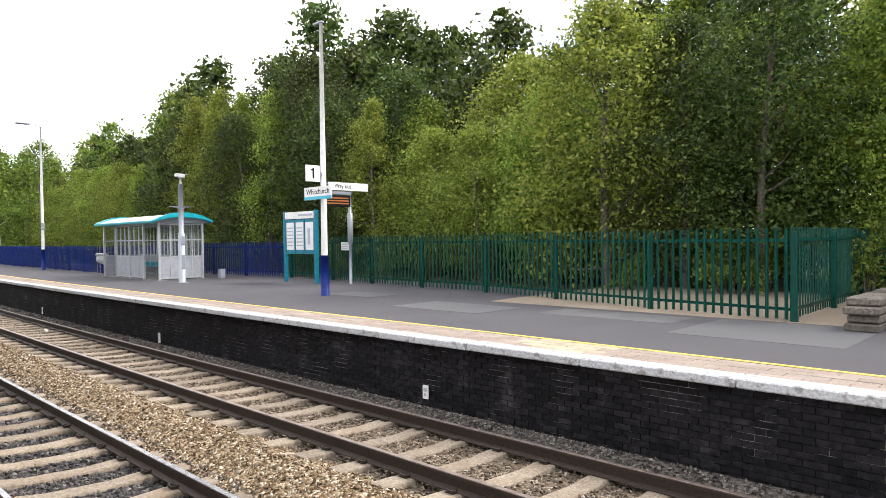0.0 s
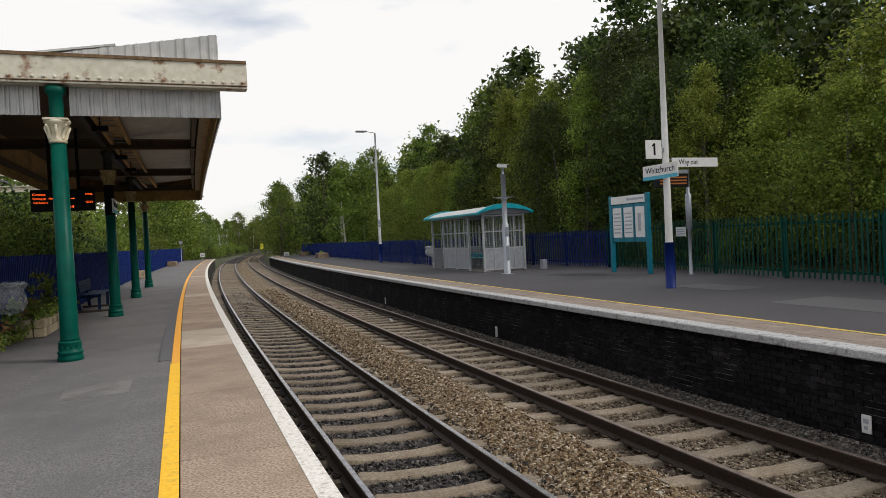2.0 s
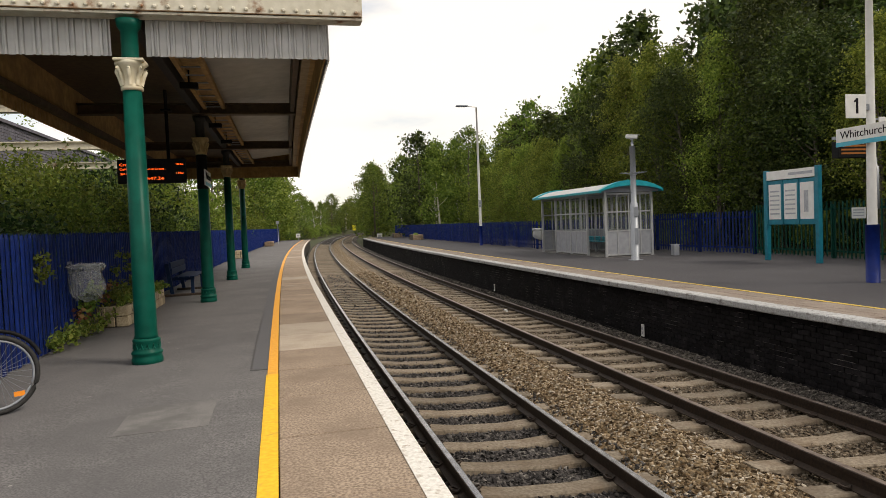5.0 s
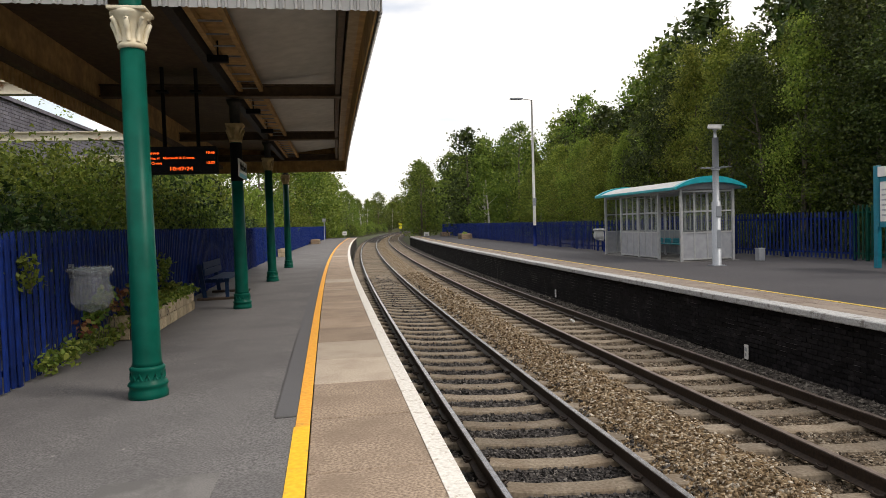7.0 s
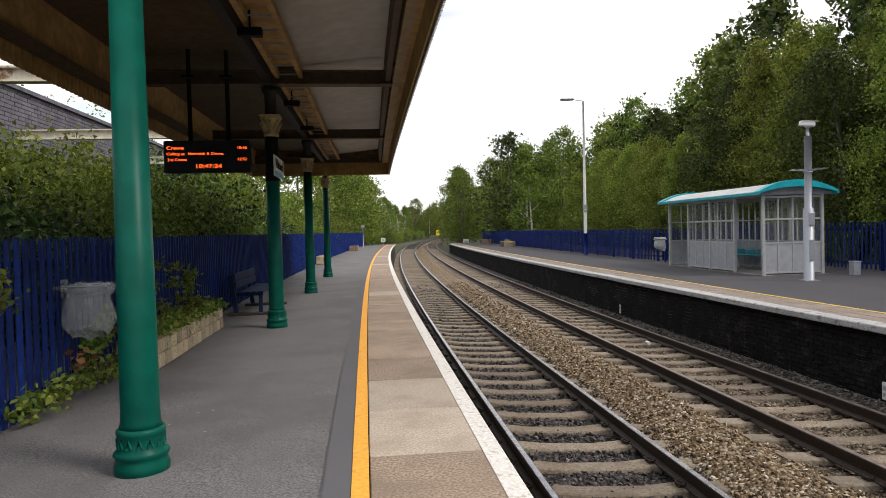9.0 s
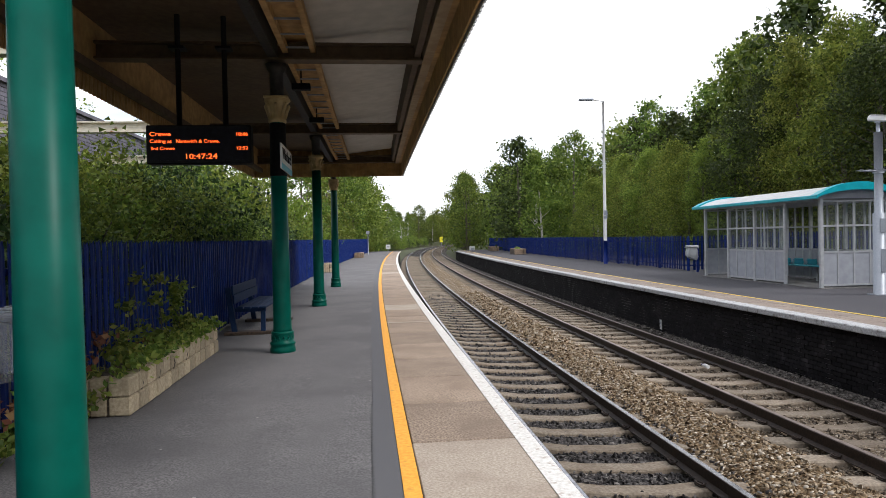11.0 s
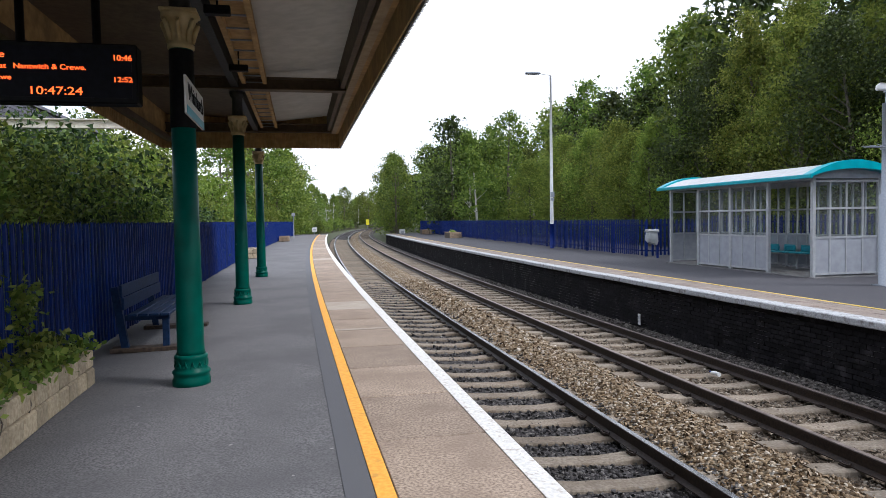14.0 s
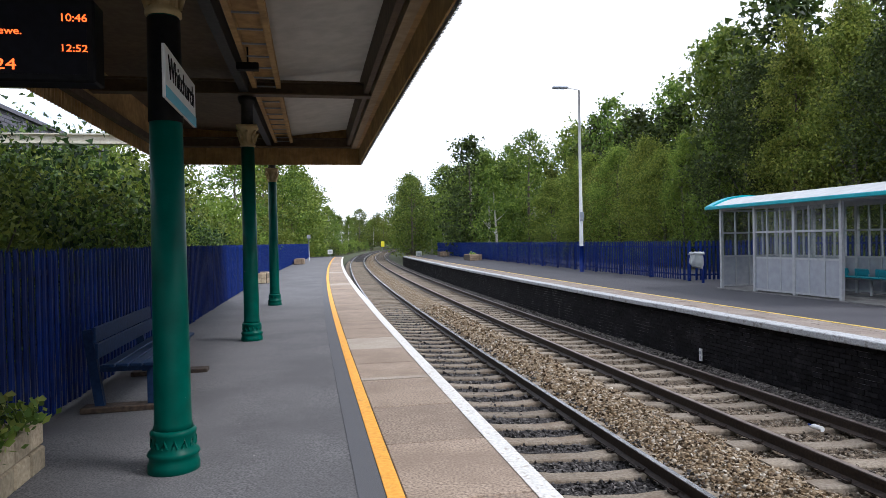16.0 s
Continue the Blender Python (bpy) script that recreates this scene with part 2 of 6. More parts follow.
M_PAVE2_J = mat("brown_paving_far", (0.15, 0.115, 0.095), (0.25, 0.2, 0.165), 45, 0.9, 0.4, coarse=0.8, coarse_scale=2.4, coarse_col=(0.26, 0.22, 0.185), lo=0.42, hi=0.66, spread=0.1, island=True)
M_PAVE_PALE = mat("pale_worn_paving", (0.25, 0.22, 0.15), (0.37, 0.335, 0.24), 40, 0.9, 0.3, coarse=0.7, coarse_scale=4.0, coarse_col=(0.2, 0.155, 0.11), spread=0.14)
M_MORTAR = mat("sooty_mortar", (0.006, 0.006, 0.007), (0.02, 0.019, 0.02), 9, 0.95, 0.4, coarse=1.0, coarse_scale=2.2, coarse_col=(0.36, 0.34, 0.33), lo=0.53, hi=0.64, spec=0.1)
M_DULL_FACE = mat("grimy_concrete", (0.03, 0.028, 0.027), (0.06, 0.056, 0.052), 9, 0.95, 0.4, coarse=0.6, coarse_scale=1.3, coarse_col=(0.1, 0.094, 0.085), spec=0.2)
M_BRICK = mat("sooty_blue_brick", (0.004, 0.0038, 0.005), (0.016, 0.0145, 0.016), 18, 0.75, 0.6, coarse=0.55, coarse_scale=2.3, coarse_col=(0.085, 0.078, 0.082), lo=0.58, hi=0.76, spread=0.5, spec=0.12, bump_size=0.015)
M_BRICK_J = mat("sooty_brick", (0.004, 0.0038, 0.005), (0.016, 0.0145, 0.016), 18, 0.75, 0.6, coarse=0.55, coarse_scale=2.3, coarse_col=(0.085, 0.078, 0.082), lo=0.58, hi=0.76, spread=0.5, spec=0.12, bump_size=0.015, island=True)
M_BALLAST_BED = stone_mat("packed_dark_ballast", [(0.0, (0.016, 0.014, 0.014)), (0.5, (0.048, 0.043, 0.042)), (0.85, (0.088, 0.08, 0.075)), (1.0, (0.18, 0.166, 0.15))], 24)
M_BALLAST_GREY = ramp_mat("dark_grey_ballast", [(0.0, (0.016, 0.014, 0.014)), (0.5, (0.048, 0.043, 0.042)), (0.85, (0.088, 0.08, 0.075)), (1.0, (0.18, 0.166, 0.15))])
M_BALLAST_SIDE = ramp_mat("grey_ballast", [(0.0, (0.03, 0.025, 0.022)), (0.5, (0.085, 0.075, 0.068)), (0.85, (0.14, 0.125, 0.112)), (1.0, (0.25, 0.228, 0.2))])
M_BED_SIDE = stone_mat("packed_grey_ballast", [(0.0, (0.03, 0.025, 0.022)), (0.5, (0.085, 0.075, 0.068)), (0.85, (0.14, 0.125, 0.112)), (1.0, (0.25, 0.228, 0.2))], 24)
M_BED_TAN = stone_mat("packed_tan_ballast", [(0.0, (0.055, 0.033, 0.016)), (0.3, (0.15, 0.098, 0.05)), (0.6, (0.235, 0.17, 0.1)), (0.85, (0.33, 0.265, 0.185)), (1.0, (0.48, 0.43, 0.36))], 24)
M_BED_MIX = stone_mat("packed_weathered_ballast", [(0.0, (0.035, 0.026, 0.018)), (0.5, (0.115, 0.085, 0.056)), (0.85, (0.19, 0.15, 0.108)), (1.0, (0.3, 0.262, 0.21))], 24)
M_BALLAST_TAN = ramp_mat("tan_ballast", [(0.0, (0.055, 0.033, 0.016)), (0.3, (0.15, 0.098, 0.05)), (0.6, (0.235, 0.17, 0.1)), (0.85, (0.33, 0.265, 0.185)), (1.0, (0.48, 0.43, 0.36))])
M_BALLAST_MIX = ramp_mat("weathered_ballast", [(0.0, (0.035, 0.026, 0.018)), (0.5, (0.115, 0.085, 0.056)), (0.85, (0.19, 0.15, 0.108)), (1.0, (0.3, 0.262, 0.21))])
M_SLEEPER = mat("sleeper_concrete", (0.125, 0.1, 0.072), (0.235, 0.195, 0.148), 30, 0.9, 0.4, coarse=0.8, coarse_scale=2.6, coarse_col=(0.1, 0.066, 0.038), spread=0.25)
M_RUST = mat("rusty_rail", (0.016, 0.01, 0.0075), (0.038, 0.023, 0.015), 30, 0.6, 0.4, metal=0.2)
M_STEEL = mat("worn_rail_top", (0.24, 0.235, 0.24), (0.38, 0.375, 0.385), 8, 0.26, 0.05, metal=0.95)
M_STEEL_DULL = mat("dull_rail_top", (0.16, 0.12, 0.1), (0.26, 0.21, 0.18), 10, 0.42, 0.1, metal=0.6)
M_GREEN_COL = mat("green_gloss_paint", (0.0004, 0.062, 0.044), (0.0008, 0.084, 0.06), 6, 0.38, 0.06, coarse=0.25, coarse_scale=2.0, coarse_col=(0.0008, 0.045, 0.033), spec=0.1, specks=0.85)
M_GREEN_FENCE = mat("green_fence_paint", (0.0018, 0.042, 0.032), (0.003, 0.062, 0.046), 12, 0.4, 0.1, coarse=0.4, coarse_scale=1.5, coarse_col=(0.002, 0.03, 0.023), spread=0.2, spec=0.15)
M_BLUE_FENCE = mat("navy_fence_paint", (0.002, 0.013, 0.095), (0.0035, 0.021, 0.15), 10, 0.5, 0.12, coarse=0.5, coarse_scale=2.0, coarse_col=(0.0025, 0.011, 0.058), spread=0.3, spec=0.2)
M_NAVY = mat("navy_paint", (0.002, 0.014, 0.125), (0.003, 0.02, 0.155), 10, 0.5, 0.05, coarse=0.3, coarse_scale=3, coarse_col=(0.002, 0.011, 0.08), spec=0.2)
M_BENCH = mat("bench_paint", (0.008, 0.022, 0.062), (0.013, 0.034, 0.09), 25, 0.6, 0.2, coarse=0.3, coarse_scale=3, coarse_col=(0.008, 0.018, 0.04), spec=0.15)
M_CREAM = mat("cream_paint", (0.578, 0.527, 0.391), (0.68, 0.6375, 0.51), 10, 0.5, 0.15, coarse=0.6, coarse_scale=3.0, coarse_col=(0.425, 0.323, 0.17))
# darker, browner cream for the capitals after the first column
M_CREAM_BROWN = mat("brownish_cream_paint", (0.42, 0.32, 0.15), (0.54, 0.43, 0.23), 10, 0.6, 0.15, coarse=0.7, coarse_scale=4.0, coarse_col=(0.25, 0.16, 0.06))
M_CREAM_RUST = mat("rusting_cream_paint", (0.561, 0.527, 0.425), (0.68, 0.646, 0.544), 10, 0.6, 0.2, coarse=1.0, coarse_scale=4.0, coarse_col=(0.221, 0.085, 0.02125), lo=0.56, hi=0.68)
M_RUST_PLATE = mat("rust_streaks", (0.1, 0.06, 0.03), (0.22, 0.14, 0.07), 20, 0.9, 0.4, coarse=0.5, coarse_scale=4, coarse_col=(0.1, 0.05, 0.03))
M_TAN_WOOD = mat("ochre_painted_boards", (0.36, 0.225, 0.08), (0.52, 0.34, 0.135), 8, 0.75, 0.2, coarse=0.7, coarse_scale=1.4, coarse_col=(0.14, 0.085, 0.035))
M_OCHRE = mat("pale_ochre_paint", (0.34, 0.26, 0.15), (0.44, 0.35, 0.22), 8, 0.7, 0.2, coarse=0.6, coarse_scale=1.5, coarse_col=(0.2, 0.14, 0.08))
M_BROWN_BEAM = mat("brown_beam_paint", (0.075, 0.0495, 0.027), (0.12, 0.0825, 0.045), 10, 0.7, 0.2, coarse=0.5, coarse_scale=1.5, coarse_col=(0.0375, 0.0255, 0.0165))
# dark iron of the wall plate; also the painted shade on the inner column necks
M_DARK_BEAM_SHADE = mat("dark_iron_and_shade", (0.012, 0.012, 0.012), (0.03, 0.028, 0.026), 15, 0.6, 0.2)
M_CEILING = mat("grey_roof_sheet", (0.36, 0.34, 0.31), (0.46, 0.44, 0.4), 5, 0.6, 0.25, coarse=0.6, coarse_scale=1.1, coarse_col=(0.24, 0.22, 0.19))
for nt in (M_CEILING.node_tree,):
    tr, mx = nt.nodes.new("ShaderNodeBsdfTranslucent"), nt.nodes.new("ShaderNodeMixShader")
    tr.inputs[0].default_value, mx.inputs[0].default_value = (0.55, 0.53, 0.48, 1), 0.22
    nt.links.new(nt.nodes["Principled BSDF"].outputs[0], mx.inputs[1])
    nt.links.new(tr.outputs[0], mx.inputs[2])
    nt.links.new(mx.outputs[0], nt.nodes["Material Output"].inputs["Surface"])
M_SHEET = mat("grey_profiled_sheet", (0.4, 0.4, 0.4), (0.496, 0.496, 0.496), 5, 0.45, 0.05, metal=0.1, coarse=0.4, coarse_scale=1.5, coarse_col=(0.32, 0.312, 0.296))
M_TEAL = mat("turquoise_roof_trim", (0, 0.264, 0.32), (0.004, 0.336, 0.4), 6, 0.35, 0.05, coarse=0.2, coarse_scale=2, coarse_col=(0, 0.208, 0.256))
M_TEAL_BOARD = mat("blue_green_frame_paint", (0, 0.136, 0.2), (0.0024, 0.176, 0.256), 8, 0.4, 0.05, coarse=0.2, coarse_scale=2, coarse_col=(0, 0.104, 0.16))
M_ALU = mat("grey_aluminium", (0.36, 0.37, 0.385), (0.45, 0.46, 0.475), 8, 0.4, 0.04, metal=0.2, coarse=0.3, coarse_scale=2.5, coarse_col=(0.33, 0.33, 0.335))
M_PANEL = mat("pale_grey_panel", (0.27, 0.285, 0.32), (0.34, 0.355, 0.39), 6, 0.5, 0.05, coarse=0.3, coarse_scale=2, coarse_col=(0.25, 0.255, 0.275))
M_ROOF_GREY = mat("translucent_roof", (0.396, 0.4032, 0.4032), (0.4896, 0.4968, 0.4968), 6, 0.45, 0.05, coarse=0.5, coarse_scale=1.2, coarse_col=(0.288, 0.3024, 0.288))
M_GALV = mat("galvanised_steel", (0.25, 0.275, 0.31), (0.3, 0.325, 0.365), 30, 0.45, 0.03, metal=0.25, coarse=0.25, coarse_scale=2.5, coarse_col=(0.22, 0.23, 0.25))
M_WHITE = mat("white_enamel", (0.663, 0.663, 0.6545), (0.731, 0.731, 0.7225), 8, 0.35, 0.03, coarse=0.2, coarse_scale=3, coarse_col=(0.51, 0.5015, 0.476))
M_BLACK = mat("black_plastic", (0.004, 0.004, 0.005), (0.009, 0.009, 0.01), 20, 0.6, 0.05, spec=0.15)
M_INK = mat("dark_ink", (0.004, 0.004, 0.007), (0.007, 0.007, 0.012), 20, 0.6, 0.0, spec=0.15)
M_GREYINK = mat("grey_print", (0.3, 0.32, 0.36), (0.42, 0.44, 0.48), 20, 0.6, 0.0)
M_LED = glow_mat("amber_led", (1.0, 0.11, 0.015), 1.8)
M_LED_DIM = glow_mat("dim_led", (0.3, 0.1, 0.02), 0.1)
M_TEAL_STRIP = mat("light_blue_band", (0.05, 0.36, 0.5), (0.06, 0.4, 0.55), 8, 0.4, 0.0)
M_GLASS = glass_mat("scratched_glazing", (0.95, 0.97, 0.96), 0.95, 0.06)
M_BAG = glass_mat("clear_plastic", (0.9, 0.92, 0.95), 0.62, 0.1)
M_BAG_WHITE = glass_mat("pale_plastic", (0.85, 0.88, 0.92), 0.25, 0.35)
M_STONE = mat("planter_stone", (0.36, 0.285, 0.185), (0.52, 0.43, 0.295), 35, 0.9, 0.6, coarse=0.6, coarse_scale=4, coarse_col=(0.24, 0.19, 0.13), spread=0.25)
M_OLD_TIMBER = mat("dark_old_timber", (0.03, 0.02, 0.014), (0.075, 0.05, 0.034), 22, 0.9, 0.4, spread=0.2)
M_GREY_STONE = mat("grey_rubble_stone", (0.06, 0.052, 0.042), (0.15, 0.13, 0.11), 25, 0.9, 0.6, coarse=0.6, coarse_scale=4, coarse_col=(0.05, 0.045, 0.036), spread=0.3)
M_WOOD = mat("weathered_timber", (0.2, 0.14, 0.09), (0.34, 0.25, 0.17), 18, 0.85, 0.3, coarse=0.4, coarse_scale=3, coarse_col=(0.12, 0.09, 0.06), spread=0.15)
M_SOIL = mat("soil", (0.05, 0.038, 0.026), (0.09, 0.07, 0.05), 30, 0.95, 0.6)
M_GROUND = mat("grassy_ground", (0.028, 0.0385, 0.0126), (0.07, 0.0805, 0.028), 6, 0.95, 0.6, coarse=0.6, coarse_scale=0.4, coarse_col=(0.056, 0.042, 0.0245), bump_size=0.05)
M_GRAVEL = mat("pale_gravel", (0.15, 0.1125, 0.07875), (0.3, 0.2475, 0.1875), 60, 0.95, 0.7, coarse=0.5, coarse_scale=1.2, coarse_col=(0.12, 0.0975, 0.0675))
M_OLDWALL = mat("old_blue_grey_brick", (0.1, 0.098, 0.122), (0.15, 0.145, 0.175), 3, 0.9, 0.3, coarse=0.6, coarse_scale=0.8, coarse_col=(0.08, 0.074, 0.08), spread=0.1, island=True)
M_BARK = mat("bark", (0.06, 0.05, 0.04), (0.14, 0.12, 0.095), 14, 0.9, 0.5, local=True)
M_BIRCH = mat("birch_bark", (0.42, 0.4, 0.36), (0.6, 0.57, 0.52), 6, 0.8, 0.3, coarse=0.9, coarse_scale=5, coarse_col=(0.06, 0.05, 0.045), local=True)
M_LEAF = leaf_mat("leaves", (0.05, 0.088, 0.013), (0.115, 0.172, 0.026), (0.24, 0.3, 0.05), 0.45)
# brightened leaf colour: sunshine painted into the near birches and one broadleaf
M_LEAF_SUNLIT = leaf_mat("sunlit_leaves", (0.085, 0.135, 0.02), (0.2, 0.27, 0.043), (0.38, 0.43, 0.085), 0.5)
M_LEAF_D = leaf_mat("dark_leaves", (0.018, 0.034, 0.007), (0.045, 0.072, 0.014), (0.115, 0.153, 0.032), 0.38)
M_LEAF_SHRUB = leaf_mat("dark_shrub_leaves", (0.01, 0.026, 0.007), (0.034, 0.068, 0.016), (0.13, 0.19, 0.045), 0.32)
M_LEAF_Y = leaf_mat("yellowish_leaves", (0.085, 0.125, 0.016), (0.15, 0.205, 0.03), (0.25, 0.3, 0.055), 0.45)
M_IVY = leaf_mat("ivy_leaves", (0.07, 0.125, 0.02), (0.17, 0.25, 0.04), (0.36, 0.4, 0.09), 0.35)
M_DRY = leaf_mat("dry_leaves", (0.12, 0.04, 0.02), (0.25, 0.1, 0.05), (0.4, 0.25, 0.1), 0.2)
M_TYRE = mat("tyre_rubber", (0.012, 0.012, 0.012), (0.025, 0.025, 0.025), 40, 0.8, 0.2)
M_ORANGE = mat("orange_reflector", (0.8, 0.25, 0.02), (0.9, 0.3, 0.03), 20, 0.3, 0.0)
M_SIGNYEL = mat("yellow_sign", (0.75, 0.65, 0.02), (0.85, 0.75, 0.03), 20, 0.4, 0.0)
M_SEAT = mat("turquoise_seat", (0.0, 0.2, 0.26), (0.0, 0.26, 0.33), 10, 0.45, 0.05)

# ---------------------------------------------------------------- helpers
K0, K1, K2, K3, K4 = 1.1089, -0.26217, 0.00051855, 2.82e-6, -3.895e-8
EASE, FAR_BEND = 55.0, 0.0005


def bend(s):
    """How far the line has swung from the straight at s, and its slope there."""
    d = min(s - 10, EASE)
    off, slope = K2 * d ** 2 + K3 * d ** 3 + K4 * d ** 4, K1 + 2 * K2 * d + 3 * K3 * d ** 2 + 4 * K4 * d ** 3
    e = max(0.0, s - 10 - EASE)
    b = max(0.0, -20 - s)
    if b:
        d = -30.0
        off, slope = K2 * d ** 2 + K3 * d ** 3 + K4 * d ** 4, K1 + 2 * K2 * d + 3 * K3 * d ** 2 + 4 * K4 * d ** 3
        return off - (slope - K1) * b, slope
    return off + (slope - K1) * e + FAR_BEND * e * e, slope + 2 * FAR_BEND * e


def at(s, n, z=0.0):
    """A place s metres along the line of the near platform's edge, n to its right."""
    off, k = bend(s)
    c = 1 / math.sqrt(1 + k * k)
    return Vector((K0 + K1 * s + off + n * c, s - n * k * c, z))


def spot(s, n, z=0.0, turn=0.0):
    """The pose at that place: x across the line, y along it."""
    return Matrix.Translation(at(s, n, z)) @ Matrix.Rotation(math.atan(-bend(s)[1]), 4, "Z") @ Matrix.Rotation(radians(turn), 4, "Z")


def mesh_object(name, bm, material, smooth=False):
    me = bpy.data.meshes.new(name)
    if smooth:
        for f in bm.faces:
            f.smooth = True
    bm.to_mesh(me)
    bm.free()
    me.materials.append(material)
    return new(name, me)


def part(name, bm, material, parent, label="", smooth=False):
    ob = mesh_object(name, bm, material, smooth)
    ob.parent = parent
    return tagged(ob, label)


def share(name, data, parent, m):
    """One more object on the same mesh, at the pose m in its parent."""
    ob = new(name, data)
    ob.parent = parent
    ob.matrix_basis = m
    return ob


def thing(name, m, label, category, group="", kind=""):
    ob = new(name)
    ob.empty_display_size = 0.2
    ob.matrix_basis = m
    return tagged(ob, label, category, group, kind)


def raw(name, verts, faces, material, label="", category="", kind="", smooth=False, parent=None):
    me = bpy.data.meshes.new(name)
    me.from_pydata(verts, [], faces)
    me.materials.append(material)
    if smooth:
        me.polygons.foreach_set("use_smooth", [True] * len(me.polygons))
    me.update()
    ob = new(name, me)
    if parent:
        ob.parent = parent
    return tagged(ob, label, category, "", kind)


def box(bm, x0, x1, y0, y1, z0, z1, bevel=0.0, m=None):
    vs = [bm.verts.new((x, y, z)) for z in (z0, z1) for y in (y0, y1) for x in (x0, x1)]
    fs = [bm.faces.new([vs[i] for i in f]) for f in ((0, 2, 3, 1), (4, 5, 7, 6), (0, 1, 5, 4), (2, 6, 7, 3), (0, 4, 6, 2), (1, 3, 7, 5))]
    if bevel > 0:
        es = list({e for f in fs for e in f.edges})
        r = bmesh.ops.bevel(bm, geom=es, offset=bevel, segments=1, affect="EDGES")
        vs = list({v for f in r["faces"] for v in f.verts} | {v for v in vs if v.is_valid})
    if m:
        for v in vs:
            if v.is_valid:
                v.co = m @ v.co
    return bm


def boxes(*rows, bevel=0.0):
    bm = bmesh.new()
    for r in rows:
        box(bm, *r, bevel=bevel)
    return bm


def tube(bm, pts, radii, sides=10, caps=True):
    """A round bar through the points, with a radius at each."""
    pts = [Vector(p) for p in pts]
    if not hasattr(radii, "__len__"):
        radii = [radii] * len(pts)
    rings = []
    for i, p in enumerate(pts):
        d = (pts[min(i + 1, len(pts) - 1)] - pts[max(i - 1, 0)]).normalized()
        a = d.cross(Vector((0, 0, 1)) if abs(d.z) < 0.9 else Vector((1, 0, 0))).normalized()
        b = d.cross(a)
        rings.append([bm.verts.new(p + (math.cos(t) * a + math.sin(t) * b) * float(radii[i])) for t in (2 * math.pi * j / sides for j in range(sides))])
    for r0, r1 in zip(rings, rings[1:]):
        for j in range(sides):
            f = bm.faces.new((r0[j], r0[(j + 1) % sides], r1[(j + 1) % sides], r1[j]))
            f.smooth = True
    if caps:
        bm.faces.new(rings[0])
        bm.faces.new(rings[-1][::-1])
    return bm


def lathe(bm, profile, sides=24, smooth=True):
    """A turned shape round z from (radius, height) pairs."""
    rings = [[bm.verts.new((r * math.cos(2 * math.pi * j / sides), r * math.sin(2 * math.pi * j / sides), z)) for j in range(sides)] for r, z in profile]
    for r0, r1 in zip(rings, rings[1:]):
        for j in range(sides):
            bm.faces.new((r0[j], r0[(j + 1) % sides], r1[(j + 1) % sides], r1[j])).smooth = smooth
    bm.faces.new(rings[0][::-1])
    bm.faces.new(rings[-1])
    return bm


def sweep(name, profile, stations, material, label="", category="", kind="", parent=None, closed=True, lift=0.0):
    """A cross-section of (n, z) corners drawn along the line through the stations."""
    verts, faces = [], []
    k = len(profile)
    for s in stations:
        for n, z in profile:
            verts.append(at(s, n, z + lift))
    for i in range(len(stations) - 1):
        for j in range(k if closed else k - 1):
            a, b = i * k + j, i * k + (j + 1) % k
            faces.append((a, a + k, b + k, b))
    if closed:
        faces.append(tuple(range(k)))
        faces.append(tuple(range((len(stations) - 1) * k, len(stations) * k))[::-1])
    return raw(name, verts, faces, material, label, category, kind, parent=parent)


def steps(s0, s1, ds):
    k = max(1, round((s1 - s0) / ds))
    return [s0 + (s1 - s0) * i / k for i in range(k + 1)]


def rect(n0, n1, z0, z1):
    return [(n0, z0), (n1, z0), (n1, z1), (n0, z1)]


def letters(body, size, material, parent, m, width=0.0, name="lettering", depth=0.002):
    cu = bpy.data.curves.new(name, "FONT")
    cu.body, cu.size, cu.extrude, cu.align_x, cu.align_y = body, size, depth, "LEFT", "BOTTOM_BASELINE"
    tmp = new(name, cu)
    bpy.context.view_layer.update()
    me = bpy.data.meshes.new_from_object(tmp.evaluated_get(bpy.context.evaluated_depsgraph_get()))
    bpy.data.objects.remove(tmp)
    me.materials.clear()
    me.materials.append(material)
    me.transform(Matrix.Translation((-min(v.co.x for v in me.vertices), 0, 0)))
    ob = new(name, me)
    ob.parent = parent
    if width:
        now = max(v.co.x for v in me.vertices) - min(v.co.x for v in me.vertices)
        m = m @ Matrix.Diagonal((width / now, 1, 1, 1))
    ob.matrix_basis = m
    return ob


FRONT = Matrix.Rotation(radians(90), 4, "X")            # writing that faces back along the line
SIDE = Matrix.Rotation(radians(-90), 4, "Z") @ FRONT     # writing that faces the tracks from the far side
SIDE_NEAR = Matrix.Rotation(radians(90), 4, "Z") @ FRONT  # writing that faces the tracks from the near side

# ---------------------------------------------------------------- ground, track bed, platforms
LONG = steps(-40, 100, 4) + steps(100, 420, 10)[1:]
PLAT = steps(-14, 80, 2)
sweep("ground", [(-700, 1.5), (-60, 0.6), (-9, 0.0), (-4.6, -0.3), (-4.5, -1.3), (0.0, -1.32), (6.0, -1.32), (7.2, -1.3), (13.5, -0.9), (14.7, -0.1), (30, 0.2), (90, 0.8), (700, 1.5)],
      steps(-500, -40, 60) + LONG[1:] + steps(420, 1400, 70)[1:], M_GROUND, "rough grassy ground and woodland floor", "ground", "structure", closed=False)

BED = [(0.02, -1.3), (0.05, -1.02), (0.3, -1.05), (0.45, -1.067), (2.45, -1.18), (2.7, -1.09), (3.05, -1.0), (3.35, -1.0), (3.6, -1.066), (5.65, -1.178), (5.8, -1.12), (6.07, -1.04), (6.1, -1.3)]


